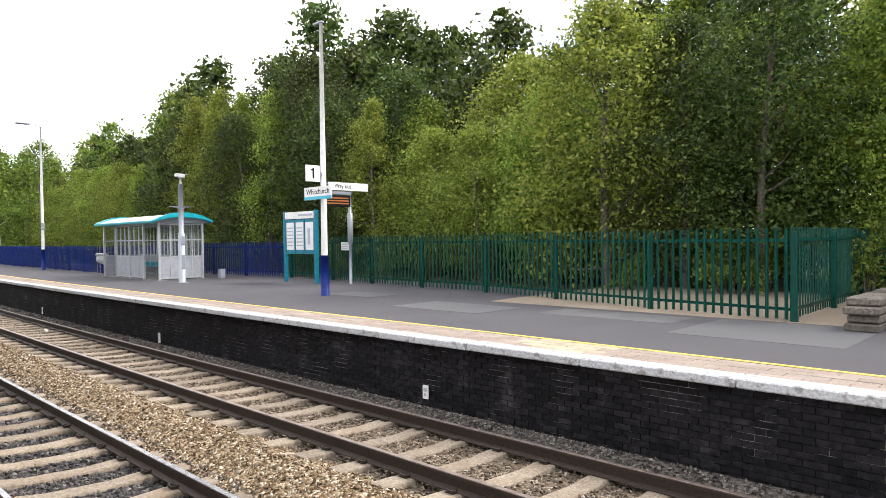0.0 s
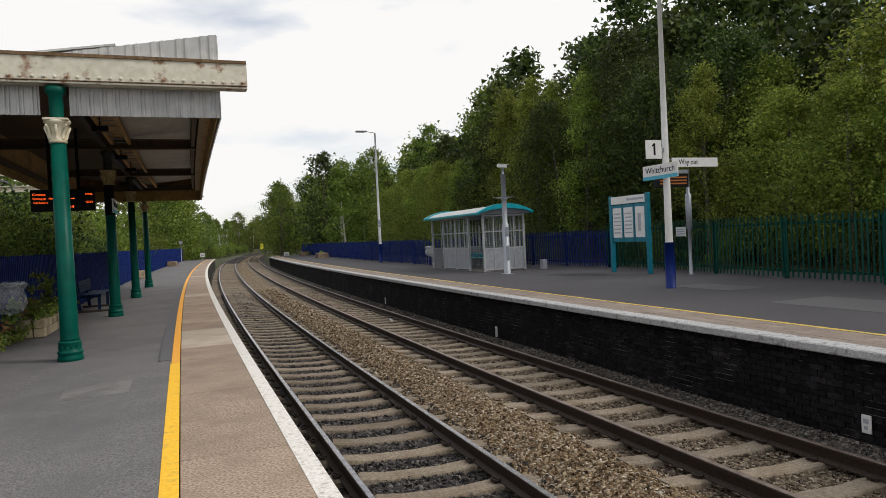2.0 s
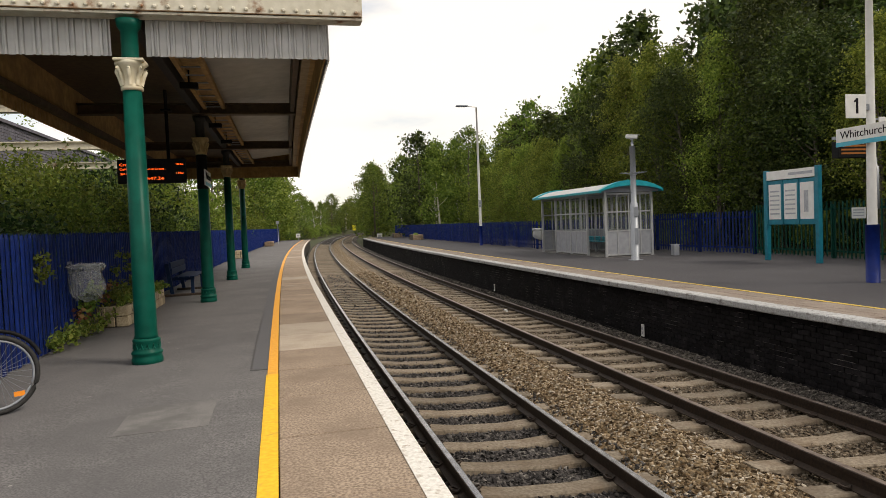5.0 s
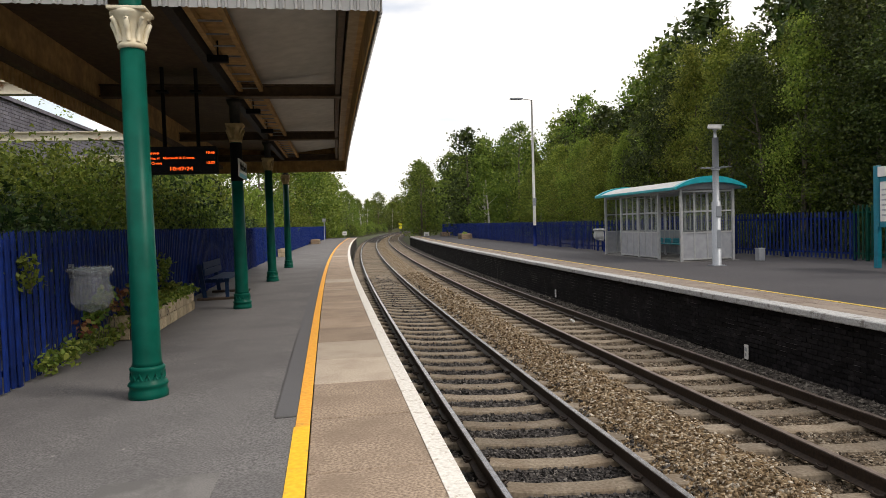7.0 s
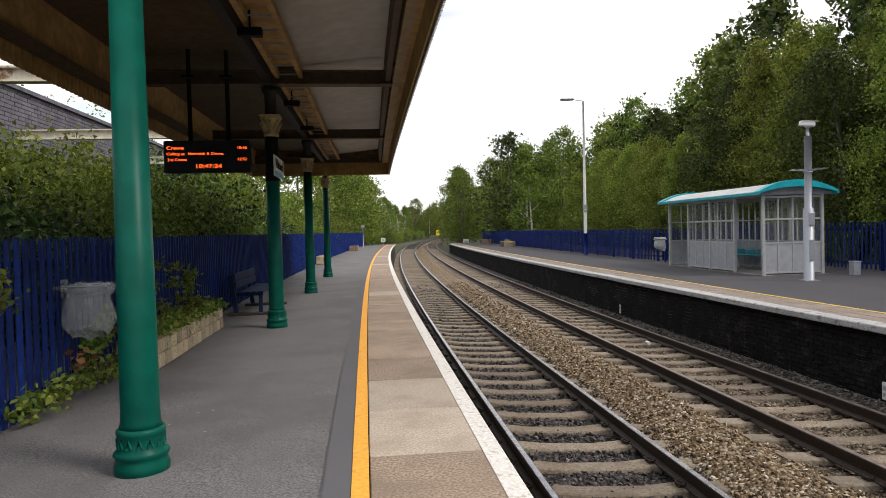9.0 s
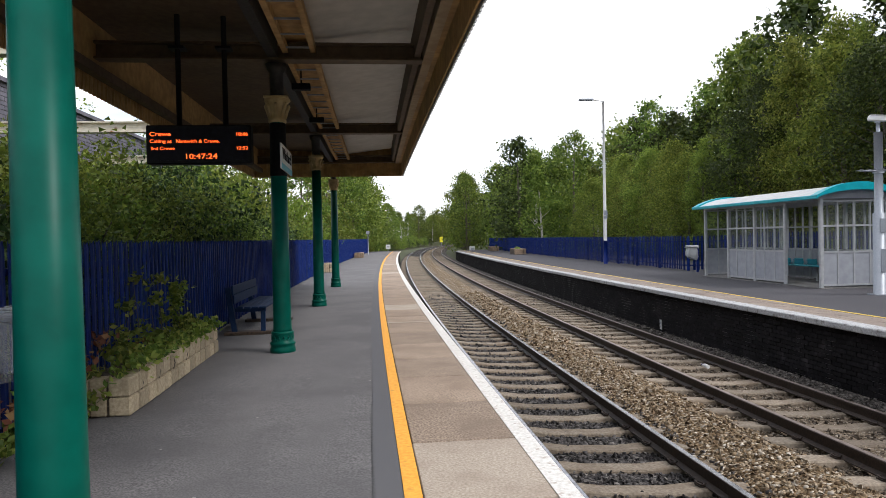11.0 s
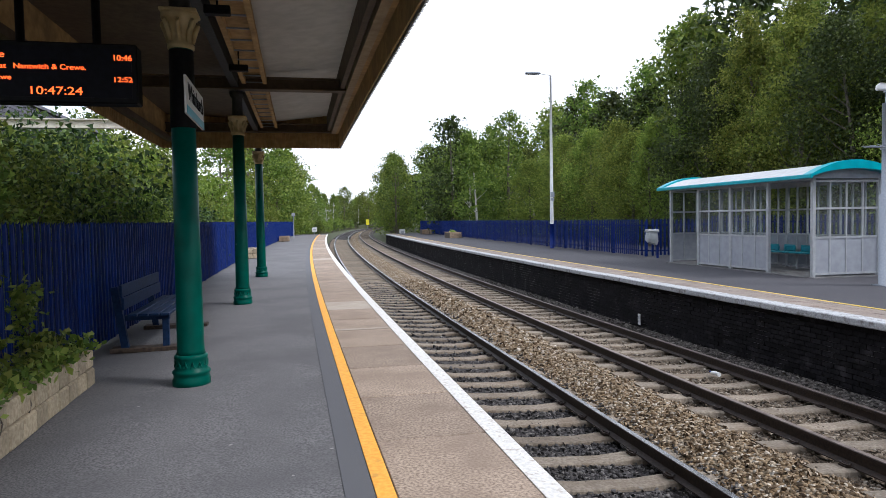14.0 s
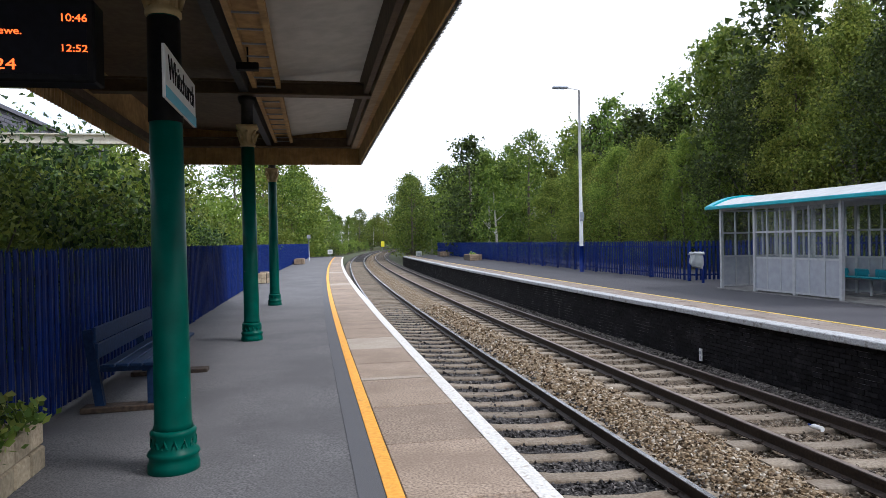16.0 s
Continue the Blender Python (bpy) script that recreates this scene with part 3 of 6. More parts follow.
def bed_height(n):
    for (n0, z0), (n1, z1) in zip(BED, BED[1:]):
        if n0 <= n <= n1:
            return z0 + (z1 - z0) * (n - n0) / max(1e-6, n1 - n0)
    return -1.2


sweep("track_bed", BED, LONG, M_BALLAST_BED, "bed of broken stone ballast under both tracks", "ballast", "structure", closed=False)
for name, n0, n1, mm in (("ballast_heap", 2.5, 3.55, M_BED_TAN), ("far_track_ballast", 3.55, 5.5, M_BED_MIX), ("side_ballast", 5.5, 6.08, M_BED_SIDE)):
    ns = [n0] + [n for n, _ in BED if n0 < n < n1] + [n1]
    sweep(name, [(n, bed_height(n) + 0.006) for n in ns], LONG, mm, "broken stone ballast beside the rails", "ballast", "structure", closed=False)

FALL = 0.02


def lie(n):
    """Height of the near platform, which falls away from its edge."""
    return FALL * min(0.0, n + 0.865)


platform_1 = sweep("platform_1", [(-6.5, -1.25), (-0.865, -1.25), (-0.865, 0.0), (-6.5, lie(-6.5))], PLAT, M_ASPHALT_NEAR, "asphalt platform with a concrete slab edge", "platform", "structure")
sweep("ramp", [(-3.7, -1.2), (-0.2, -1.2), (-0.2, -0.02), (-3.7, -0.02)], steps(80, 84, 2), M_ASPHALT, parent=platform_1)
sweep("retaining_face", rect(-0.865, -0.16, -1.25, -0.105), PLAT, M_DULL_FACE, parent=platform_1)
sweep("yellow_line", rect(-0.968, -0.856, -0.0025, 0.005), steps(-14, 6.1, 2), M_YELLOW, parent=platform_1)
sweep("yellow_line", rect(-0.957, -0.857, -0.002, 0.005), steps(6.1, 80, 2), M_YELLOW_OLD, parent=platform_1)
sweep("trench_patch", [(-1.115, lie(-1.115)), (-0.962, lie(-0.962)), (-0.962, lie(-0.962) + 0.004), (-1.115, lie(-1.115) + 0.004)], steps(6.41, 79, 2), M_TRENCH, parent=platform_1)
sweep("tar_seam", rect(-1.13, -1.115, lie(-1.13), lie(-1.115) + 0.0045), steps(6.41, 10.6, 0.7), M_TAR, parent=platform_1)
sweep("tar_seam", rect(-1.115, -0.962, -0.008, 0.002), [6.37, 6.41], M_TAR, parent=platform_1)
platform_2 = sweep("platform_2", [(6.25, -1.25), (14.6, -1.25), (14.6, 0.0), (6.98, 0.0), (6.98, -0.03), (6.25, -0.03)], steps(-14, 78, 2), M_ASPHALT,
                   "asphalt platform behind a sooty brick face", "platform", "structure")
sweep("yellow_line", rect(6.98, 7.05, 0.0, 0.005), steps(-14, 78, 2), M_YELLOW2, parent=platform_2)
sweep("gravel_verge", [(10.9, -0.2), (16.8, -0.2), (16.8, 0.02), (12.0, 0.015), (10.9, 0.004)], steps(-14, 5, 2), M_GRAVEL, parent=platform_2)
sweep("wall_face", rect(6.095, 6.25, -1.3, -0.09), steps(-14, 78, 2), M_MORTAR, parent=platform_2)
for k, (s0, n0, s1, n1, mm) in enumerate([(4.62, -2.0, 5.37, -1.35, M_ASPHALT_PALE)] ):
    sweep("asphalt_patch", [(n0, lie(n0)), (n1, lie(n1)), (n1, lie(n1) + 0.0035), (n0, lie(n0) + 0.0035)], [s0, s1], mm, parent=platform_1)
for s0, n0, s1, n1, mm in [(0.2, 9.6, 2.8, 10.6, M_ASPHALT_PALE2), (3.6, 8.8, 6.0, 10.2, M_ASPHALT_NEW), (8.0, 9.9, 9.8, 10.9, M_ASPHALT_PALE2), (-2.5, 8.6, -0.2, 10.8, M_ASPHALT_NEW)]:
    sweep("asphalt_patch", [(n0, 0.0), (n1, 0.0), (n1, 0.0035), (n0, 0.0035)], [s0, s1], mm, parent=platform_2)

# ---------------------------------------------------------------- rails and sleepers
RAIL = [(-0.07, -0.16), (0.07, -0.16), (0.07, -0.15), (0.012, -0.125), (0.012, -0.045), (0.036, -0.036), (0.036, -0.006), (0.028, 0.0), (-0.028, 0.0), (-0.036, -0.006), (-0.036, -0.036), (-0.012, -0.045), (-0.012, -0.125), (-0.07, -0.15)]
ZRAIL = -0.893
CANT = math.atan(0.085 / 1.512)
RAILS = ((0.694, ZRAIL + 0.0425), (2.207, ZRAIL - 0.0425), (3.866, ZRAIL + 0.0425), (5.378, ZRAIL - 0.0425))
for n, zr in RAILS:
    rail = sweep("rail", [(n + a, zr + b) for a, b in RAIL], steps(-30, 120, 2) + steps(120, 420, 8)[1:], M_RUST, "rusty steel running rail worn bright on top", "rail")
    rail["group"] = "running rails"
    sweep("running_surface", [(n - 0.03, zr), (n + 0.03, zr), (n + 0.026, zr + 0.003), (n - 0.026, zr + 0.003)], steps(-30, 120, 2) + steps(120, 420, 8)[1:],
          M_STEEL if n < 3 else M_STEEL_DULL, parent=rail)


def sleeper(with_clips):
    t = thing("sleeper", Matrix(), "weathered concrete sleeper under the rails", "sleeper", "sleepers in the track")
    bm = bmesh.new()
    x0, x1 = -1.24, 1.24
    rows = [(-1.24, 0.0), (-0.95, 0.0), (-0.6, -0.005), (-0.3, -0.035), (0.3, -0.035), (0.6, -0.005), (0.95, 0.0), (1.24, 0.0)]
    secs = [[bm.verts.new(p) for p in ((x, -0.15, -0.2), (x, -0.12, z - 0.015), (x, -0.105, z), (x, 0.105, z), (x, 0.12, z - 0.015), (x, 0.15, -0.2))] for x, z in rows]
    for a, b in zip(secs, secs[1:]):
        for i in range(5):
            bm.faces.new((a[i], b[i], b[i + 1], a[i + 1]))
    bm.faces.new(secs[0])
    bm.faces.new(secs[-1][::-1])
    part("beam", bm, M_SLEEPER, t)
    if with_clips:
        bm = bmesh.new()
        tube(bm, [(0.05, -0.03, 0.012), (0.1, -0.05, 0.03), (0.14, -0.02, 0.04), (0.14, 0.03, 0.035), (0.09, 0.05, 0.02), (0.05, 0.02, 0.03)], 0.011, 5)
        box(bm, 0.07, 0.13, -0.05, 0.05, 0.0, 0.014)
        clip = part("clip", bm, M_RUST, t)
        clip.matrix_basis = Matrix.Translation((0.7525, 0, 0))
        for m in (Matrix.Translation((-0.7525, 0, 0)), Matrix.Translation((0.7525, 0, 0)) @ Matrix.Rotation(math.pi, 4, "Z"), Matrix.Translation((-0.7525, 0, 0)) @ Matrix.Rotation(math.pi, 4, "Z")):
            share("clip", clip.data, t, m)
    return t


near_sleeper, far_sleeper = sleeper(True), sleeper(False)
SPACING = 0.655
for centre, off in ((1.4505, 0.0), (4.622, 0.3)):
    for i in range(-18, 150):
        s = i * SPACING + off
        m = spot(s, centre + random.uniform(-0.02, 0.02), ZRAIL - 0.16 + random.uniform(-0.004, 0.002), random.uniform(-0.7, 0.7)) @ Matrix.Rotation(CANT, 4, "Y")
        src = near_sleeper if -1 < s < 32 else far_sleeper
        if centre < 2 and i in (-18, 0):
            src.matrix_basis = m
        else:
            copy_thing(src, m)

# ---------------------------------------------------------------- loose ballast
ROCK_V = np.array([(-1, -0.8, -0.6), (0.9, -1, -0.5), (1, 0.9, -0.7), (-0.8, 1, -0.5), (-0.6, -0.7, 0.7), (0.8, -0.5, 0.5), (0.5, 0.8, 0.8), (-0.9, 0.5, 0.4)])
ROCK_F = np.array([(0, 1, 5, 4), (1, 2, 6, 5), (2, 3, 7, 6), (3, 0, 4, 7), (4, 5, 6, 7)])


def stones(name, n0, n1, s0, s1, density, size, material, label, rng):
    area = (n1 - n0) * (s1 - s0)
    k = int(area * density)
    ss, nn = rng.uniform(s0, s1, k), rng.uniform(n0, n1, k)
    verts = np.zeros((k, 8, 3))
    for i in range(k):
        p = at(ss[i], nn[i], bed_height(nn[i]))
        q = rng.normal(size=4)
        q /= np.linalg.norm(q)
        w, x, y, z = q
        r = np.array([(1 - 2 * (y * y + z * z), 2 * (x * y - z * w), 2 * (x * z + y * w)), (2 * (x * y + z * w), 1 - 2 * (x * x + z * z), 2 * (y * z - x * w)),
                      (2 * (x * z - y * w), 2 * (y * z + x * w), 1 - 2 * (x * x + y * y))])
        sz = size * rng.uniform(0.55, 1.25) * np.array([1.0, rng.uniform(0.6, 0.95), rng.uniform(0.5, 0.8)])
        v = (ROCK_V * rng.uniform(0.75, 1.2, (8, 1)) * sz) @ r.T
        verts[i] = v + np.array((p.x, p.y, p.z + rng.uniform(-0.3, 0.6) * size))
    faces = (ROCK_F[None] + 8 * np.arange(k)[:, None, None]).reshape(-1, 4)
    me = bpy.data.meshes.new(name)
    me.vertices.add(8 * k)
    me.vertices.foreach_set("co", verts.ravel())
    me.loops.add(faces.size)
    me.loops.foreach_set("vertex_index", faces.ravel().astype(np.int32))
    me.polygons.add(len(faces))
    me.polygons.foreach_set("loop_start", np.arange(0, faces.size, 4, dtype=np.int32))
    me.update(calc_edges=True)
    me.materials.append(material)
    return tagged(new(name, me), label, "ballast", "", "stuff")


rng = np.random.default_rng(5)
for s0, s1, dens, size in ((-3, 9, 620, 0.0215), (9, 18, 380, 0.0245), (18, 34, 110, 0.034)):
    stones("ballast_stones", 0.1, 2.66, s0, s1, dens * 0.8, size, M_BALLAST_GREY, "dark grey broken stones between the sleepers", rng)
    stones("ballast_stones", 2.45, 3.6, s0, s1, dens * 1.15, size * 1.05, M_BALLAST_TAN, "pale tan broken stones heaped between two tracks", rng)
    stones("ballast_stones", 3.5, 5.45, s0, s1, dens * 0.8, size, M_BALLAST_MIX, "weathered broken stones between the sleepers", rng)
    stones("ballast_stones", 5.45, 6.08, s0, s1, dens, size, M_BALLAST_SIDE, "dark broken stones below the platform face", rng)

bottle = thing("plastic_bottle", spot(16.51, 5.0, -1.07), "small crushed clear bottle lying on the ballast", "bottle")
bm = bmesh.new()
tube(bm, [(0, -0.11, 0.03), (0, 0.03, 0.03), (0, 0.07, 0.022), (0, 0.09, 0.014), (0, 0.11, 0.014)], [0.034, 0.034, 0.028, 0.014, 0.014], 10)
part("bottle_body", bm, M_WHITE, bottle)
bm = bmesh.new()
tube(bm, [(0, 0.11, 0.03), (0, 0.13, 0.03)], 0.017, 8)
part("cap", bm, M_NAVY, bottle)


def marker(s, n, z, w, h, label):
    t = thing("marker_post", spot(s, n, z), label, "marker post")
    part("plate", boxes((-0.012, 0.012, -w / 2, w / 2, 0, h), bevel=0.004), M_WHITE, t)
    part("figure", boxes((-0.015, -0.0125, -w * 0.3, w * 0.3, h * 0.55, h * 0.8)), M_GREYINK, t)
    part("figure", boxes((-0.015, -0.0125, -w * 0.2, w * 0.2, h * 0.2, h * 0.4)), M_GREYINK, t)


marker(2.22, 6.03, -0.91, 0.11, 0.2, "small white marker plate with a number at the platform face")
marker(11.24, 6.03, -0.99, 0.09, 0.24, "narrow pale marker plate at the platform face")
marker(20.71, 6.03, -0.97, 0.09, 0.24, "narrow pale marker plate at the platform face")

# ---------------------------------------------------------------- columns and canopy
S_COL = (7.45, 13.72, 19.65, 25.55)


def column(s):
    t = thing("canopy_column", spot(s, -2.27, lie(-2.27)) @ Matrix.Diagonal((1, 1, 0.972, 1)), "green cast-iron column with a cream capital and moulded base", "column", "columns under the canopy")
    bm = lathe(bmesh.new(), [(0.165, -0.02), (0.165, 0.05), (0.155, 0.07), (0.155, 0.1), (0.168, 0.115), (0.16, 0.135), (0.142, 0.15), (0.138, 0.2), (0.138, 0.235), (0.146, 0.25), (0.146, 0.27), (0.13, 0.285)], 28)
    part("base_moulding", bm, M_GREEN_COL, t)
    bm = bmesh.new()
    for i in range(14):
        a = 2 * math.pi * i / 14
        tube(bm, [(0.139 * math.cos(a + d), 0.139 * math.sin(a + d), z) for d, z in ((-0.12, 0.17), (0, 0.225), (0.12, 0.17))], 0.009, 5)
    part("leaf_ornament", bm, M_GREEN_COL, t)
    bm = lathe(bmesh.new(), [(0.13, 0.28), (0.119, 0.32), (0.117, 0.4), (0.098, 3.08)], 28)
    part("shaft", bm, M_GREEN_COL, t)
    bm = lathe(bmesh.new(), [(0.094, 3.07), (0.115, 3.08), (0.115, 3.11), (0.1, 3.125), (0.098, 3.17), (0.108, 3.25), (0.135, 3.33), (0.165, 3.36), (0.165, 3.385), (0.15, 3.4)], 24)
    for i in range(8):
        a = math.pi / 4 * i
        r = 0.172 if i % 2 else 0.15
        pts = [(q * math.cos(a), q * math.sin(a), z) for q, z in ((0.1, 3.13), (0.122, 3.22), (0.15, 3.29), (r, 3.32), (r + 0.012, 3.305))]
        tube(bm, pts, [0.02, 0.024, 0.022, 0.018, 0.008], 6)
    box(bm, -0.155, 0.155, -0.155, 0.155, 3.385, 3.415, bevel=0.006)
    part("capital", bm, M_CREAM if s < 8 else M_CREAM_BROWN, t, "cream leaf-carved capital")
    # past the first column the neck is coloured dark to paint in canopy shadow
    bm = lathe(bmesh.new(), [(0.1, 3.41), (0.09, 3.45), (0.09, 3.74), (0.12, 3.78), (0.14, 3.86)], 20)
    part("neck", bm, M_DARK_BEAM_SHADE if s > 8 else M_GREEN_COL, t)
    return t


for s in S_COL:
    col = column(s)
    # second column: shaft is black from the name sign up to the capital
    if s == S_COL[1]:
        part("sleeve", lathe(bmesh.new(), [(0.105, 2.36), (0.11, 2.365), (0.104, 3.06), (0.099, 3.065)], 24), M_BLACK, col, "black upper stretch of the shaft")

canopy = thing("platform_canopy", spot(7.5, -2.3), "weathered station canopy with profiled sheet valance and cream beams", "canopy")
CI = canopy.matrix_basis.inverted()
canopy.matrix_basis = Matrix.Diagonal((1, 1, 0.972, 1)) @ canopy.matrix_basis
NL, NR, SA, SB = -4.63, -0.13, 7.55, 25.4
ZV, ZR_, ZL_ = 4.3, 4.74, 4.66


def canopy_part(name, bm, material, label=""):
    """A part modelled in the world, hung under the canopy."""
    ob = part(name, bm, material, canopy, label)
    ob.matrix_basis = CI
    return ob


def corrugated(p0, p1, z0, z1, pitch=0.16, depth=0.022, thick=0.004):
    """A profiled sheet between two plan places; z1 may be a pair for a sloping top."""
    bm = bmesh.new()
    p0, p1 = Vector(p0), Vector(p1)
    d = p1 - p0
    w = d.length
    d.normalize()
    q = Vector((d.y, -d.x, 0))
    xs, k = [], int(w / pitch)
    for i in range(k):
        for f, o in ((0.0, 0), (0.3, 0), (0.36, 1), (0.5, 1), (0.56, 0), (0.66, 0), (0.72, 1), (0.82, 1), (0.88, 0)):
            xs.append(((i + f) * w / k, o))
    xs.append((w, 0))
    tops = z1 if isinstance(z1, tuple) else (z1, z1)
    cols = []
    for x, o in xs:
        b = p0 + d * x + q * (o * depth)
        zt = tops[0] + (tops[1] - tops[0]) * x / w
        cols.append([bm.verts.new((b.x, b.y, z)) for z in (z0, zt)] + [bm.verts.new((b.x + q.x * thick, b.y + q.y * thick, z)) for z in (zt, z0)])
    for a, b in zip(cols, cols[1:]):
        for i in range(4):
            bm.faces.new((a[i], b[i], b[(i + 1) % 4], a[(i + 1) % 4]))
    return bm


for k, (n0, n1) in enumerate(((NL, -2.48), (-2.12, NR))):
    canopy_part("end_valance", corrugated(at(SA, n0), at(SA, n1), 3.46, 3.95), M_SHEET)
canopy_part("end_valance", corrugated(at(SB, NL), at(SB, NR), 3.46, 4.55, 0.1), M_TAN_WOOD)
sweep_edge = steps(SA, SB, 1.5)
for n, tops in ((NR, ZR_), (NL, ZL_)):
    for a, b in zip(sweep_edge, sweep_edge[1:]):
        ob = canopy_part("side_valance", corrugated(at(a, n), at(b - 0.004, n), 3.46, tops, 0.12, 0.02 if n > -1 else -0.02), M_SHEET if n > -1 else M_TAN_WOOD)
canopy_part("gable_sheet", corrugated(at(SA, -2.5), at(SA, NR), 4.2, (ZV, ZR_), 0.3), M_SHEET)
canopy_part("gable_sheet", corrugated(at(SA, NL), at(SA, -3.0), 4.2, (ZL_, ZV), 0.3), M_SHEET)


def canopy_sweep(name, prof, st, material):
    ob = sweep(name, prof, st, material, parent=canopy)
    ob.matrix_basis = CI
    return ob


canopy_sweep("closing_board", [(-2.2, 4.14), (-1.83, 4.15), (-1.83, 4.17), (-2.2, 4.16)], sweep_edge, M_TAN_WOOD)
canopy_sweep("roof_sheet", [(-2.75, ZV), (-1.5, 4.5), (-1.5, 4.53), (-2.75, ZV + 0.03)], sweep_edge, M_SHEET)
canopy_sweep("roof_sheet", [(NL, ZL_), (-2.75, ZV), (-2.75, ZV + 0.03), (NL, ZL_ + 0.03)], sweep_edge, M_SHEET)
for a, b in zip((7.6, *S_COL[1:]), S_COL[1:]):
    canopy_sweep("ceiling_panel", [(-1.85, 4.17), (-0.24, 4.38), (-0.24, 4.395), (-1.85, 4.185)], [a - 0.02, min(b, SB) + 0.02], M_CEILING)
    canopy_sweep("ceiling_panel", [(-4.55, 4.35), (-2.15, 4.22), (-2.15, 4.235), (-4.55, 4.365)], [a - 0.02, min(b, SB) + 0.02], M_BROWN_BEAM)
canopy_sweep("gutter_board", rect(-0.36, -0.24, 3.86, 4.34), sweep_edge, M_OCHRE)
canopy_sweep("edge_board", rect(-0.24, -0.17, 3.86, 3.89), sweep_edge, M_TAN_WOOD)
canopy_sweep("edge_lining", rect(-0.168, -0.145, 3.49, 4.66), sweep_edge, M_TAN_WOOD)
canopy_sweep("edge_rail", rect(-0.47, -0.39, 3.92, 4.33), sweep_edge, M_BROWN_BEAM)
canopy_sweep("fascia_board", rect(-4.58, -4.5, 3.7, 4.36), sweep_edge, M_TAN_WOOD)
canopy_sweep("fascia_rail", rect(-4.5, -4.38, 3.62, 3.74), sweep_edge, M_BROWN_BEAM)
canopy_sweep("wall_plate", rect(-2.36, -2.24, 3.9, 4.2), sweep_edge, M_DARK_BEAM_SHADE)
for n in (-2.18, -1.82):
    canopy_sweep("cable_tray_rail", rect(n, n + 0.07, 3.98, 4.08), sweep_edge, M_TAN_WOOD)
tray = boxes((-2.16, -1.78, -0.012, 0.012, 0, 0.02))
tray_me = bpy.data.meshes.new("cable_tray_rung")
tray.to_mesh(tray_me)
tray.free()
tray_me.materials.append(M_GALV)
for s in steps(8.0, 25.1, 0.55):
    share("cable_tray_rung", tray_me, canopy, CI @ spot(s, 0, 3.99))

for i, s in enumerate(S_COL):
    end = i == 0
    beam_name = "end_beam" if end else "cross_beam"
    mm = M_CREAM_RUST if end else M_BROWN_BEAM
    n1 = 0.27 if end else -0.3
    sb = s - 0.02 if end else (s if i < 3 else 25.25)
    z0, z1 = (3.87, 4.28) if end else (3.87, 4.1)
    bm = bmesh.new()
    m = spot(sb, 0)
    box(bm, -4.7, n1, -0.02, 0.02, z0 + 0.03, z1 - 0.03, m=m)
    for z in (z0, z1 - 0.03):
        box(bm, -4.7, n1, -0.11, 0.11, z, z + 0.03, bevel=0.004, m=m)
    ob = canopy_part(beam_name, bm, mm)
    if end:
        bm = boxes((-4.7, 0.26, -0.125, -0.022, z0 + 0.034, z0 + 0.045), (-4.7, 0.265, -0.13, -0.1, 4.245, 4.29))
        for v in bm.verts:
            v.co = m @ v.co
        canopy_part("beam_flange", bm, M_RUST_PLATE)
        bm = boxes((-4.7, 0.27, -0.112, -0.1, z0 + 0.035, z1 - 0.035))
        for v in bm.verts:
            v.co = m @ v.co
        canopy_part("face_plate", bm, M_CREAM_RUST)
        r = lathe(bmesh.new(), [(0.026, 0), (0.024, 0.012), (0.012, 0.02)], 7)
        rivet_me = bpy.data.meshes.new("rivet")
        r.to_mesh(rivet_me)
        r.free()
        rivet_me.materials.append(M_CREAM_RUST)
        for k in range(36):
            share("rivet", rivet_me, canopy, CI @ m @ Matrix.Translation((0.2 - k * 0.136, -0.112, z0 + 0.09)) @ Matrix.Rotation(radians(90), 4, "X"))
    # the beam goes on beyond the canopy to the old wall
    bm = bmesh.new()
    box(bm, -9.0, -4.72, -0.02, 0.02, 3.95, 4.13, m=m)
    for z in (3.92, 4.13):
        box(bm, -9.0, -4.72, -0.1, 0.1, z, z + 0.03, m=m)
    canopy_part("stub_beam", bm, M_CREAM_RUST)
for s in (11.0, 15.2, 18.0):
    bm = bmesh.new()
    m = spot(s, -2.1, 3.83)
    box(bm, -0.14, 0.14, -0.06, 0.06, 0.0, 0.1, bevel=0.01, m=m)
    tube(bm, [m @ Vector(p) for p in ((0.0, 0, 0.1), (0.0, 0, 0.4))], 0.012, 6)
    canopy_part("bracket_lamp", bm, M_BLACK)

# departures display
disp = thing("departures_display", spot(13.12, -3.1), "black hanging departures display with amber lettering", "display")
DW, DH, DZ = 1.21, 0.46, 2.36
part("casing", boxes((-DW / 2, DW / 2, -0.09, 0.09, DZ, DZ + DH), bevel=0.012), M_BLACK, disp)
part("screen", boxes((-DW / 2 + 0.04, DW / 2 - 0.04, -0.094, -0.0905, DZ + 0.04, DZ + DH - 0.04)), M_INK, disp)
for x in (-0.24, 0.3):
    bm = bmesh.new()
    tube(bm, [(x, 0, DZ + DH - 0.01), (x, 0, 4.15)], 0.032, 10)
    box(bm, x - 0.09, x + 0.09, -0.09, 0.09, 3.73, 3.76)
    part("hanger", bm, M_BLACK, disp)


def led(body, x, z, size, width):
    letters(body, size, M_LED, disp, Matrix.Translation((x, -0.096, DZ + z)) @ FRONT, width, "led_line", 0.001)


led("Crewe", -0.56, 0.33, 0.07, 0.24)
led("10:46", 0.44, 0.33, 0.06, 0.13)
led("Calling at", -0.56, 0.25, 0.055, 0.25)
led("Nantwich & Crewe.", -0.26, 0.25, 0.055, 0.5)
led("3rd Crewe", -0.55, 0.165, 0.055, 0.27)
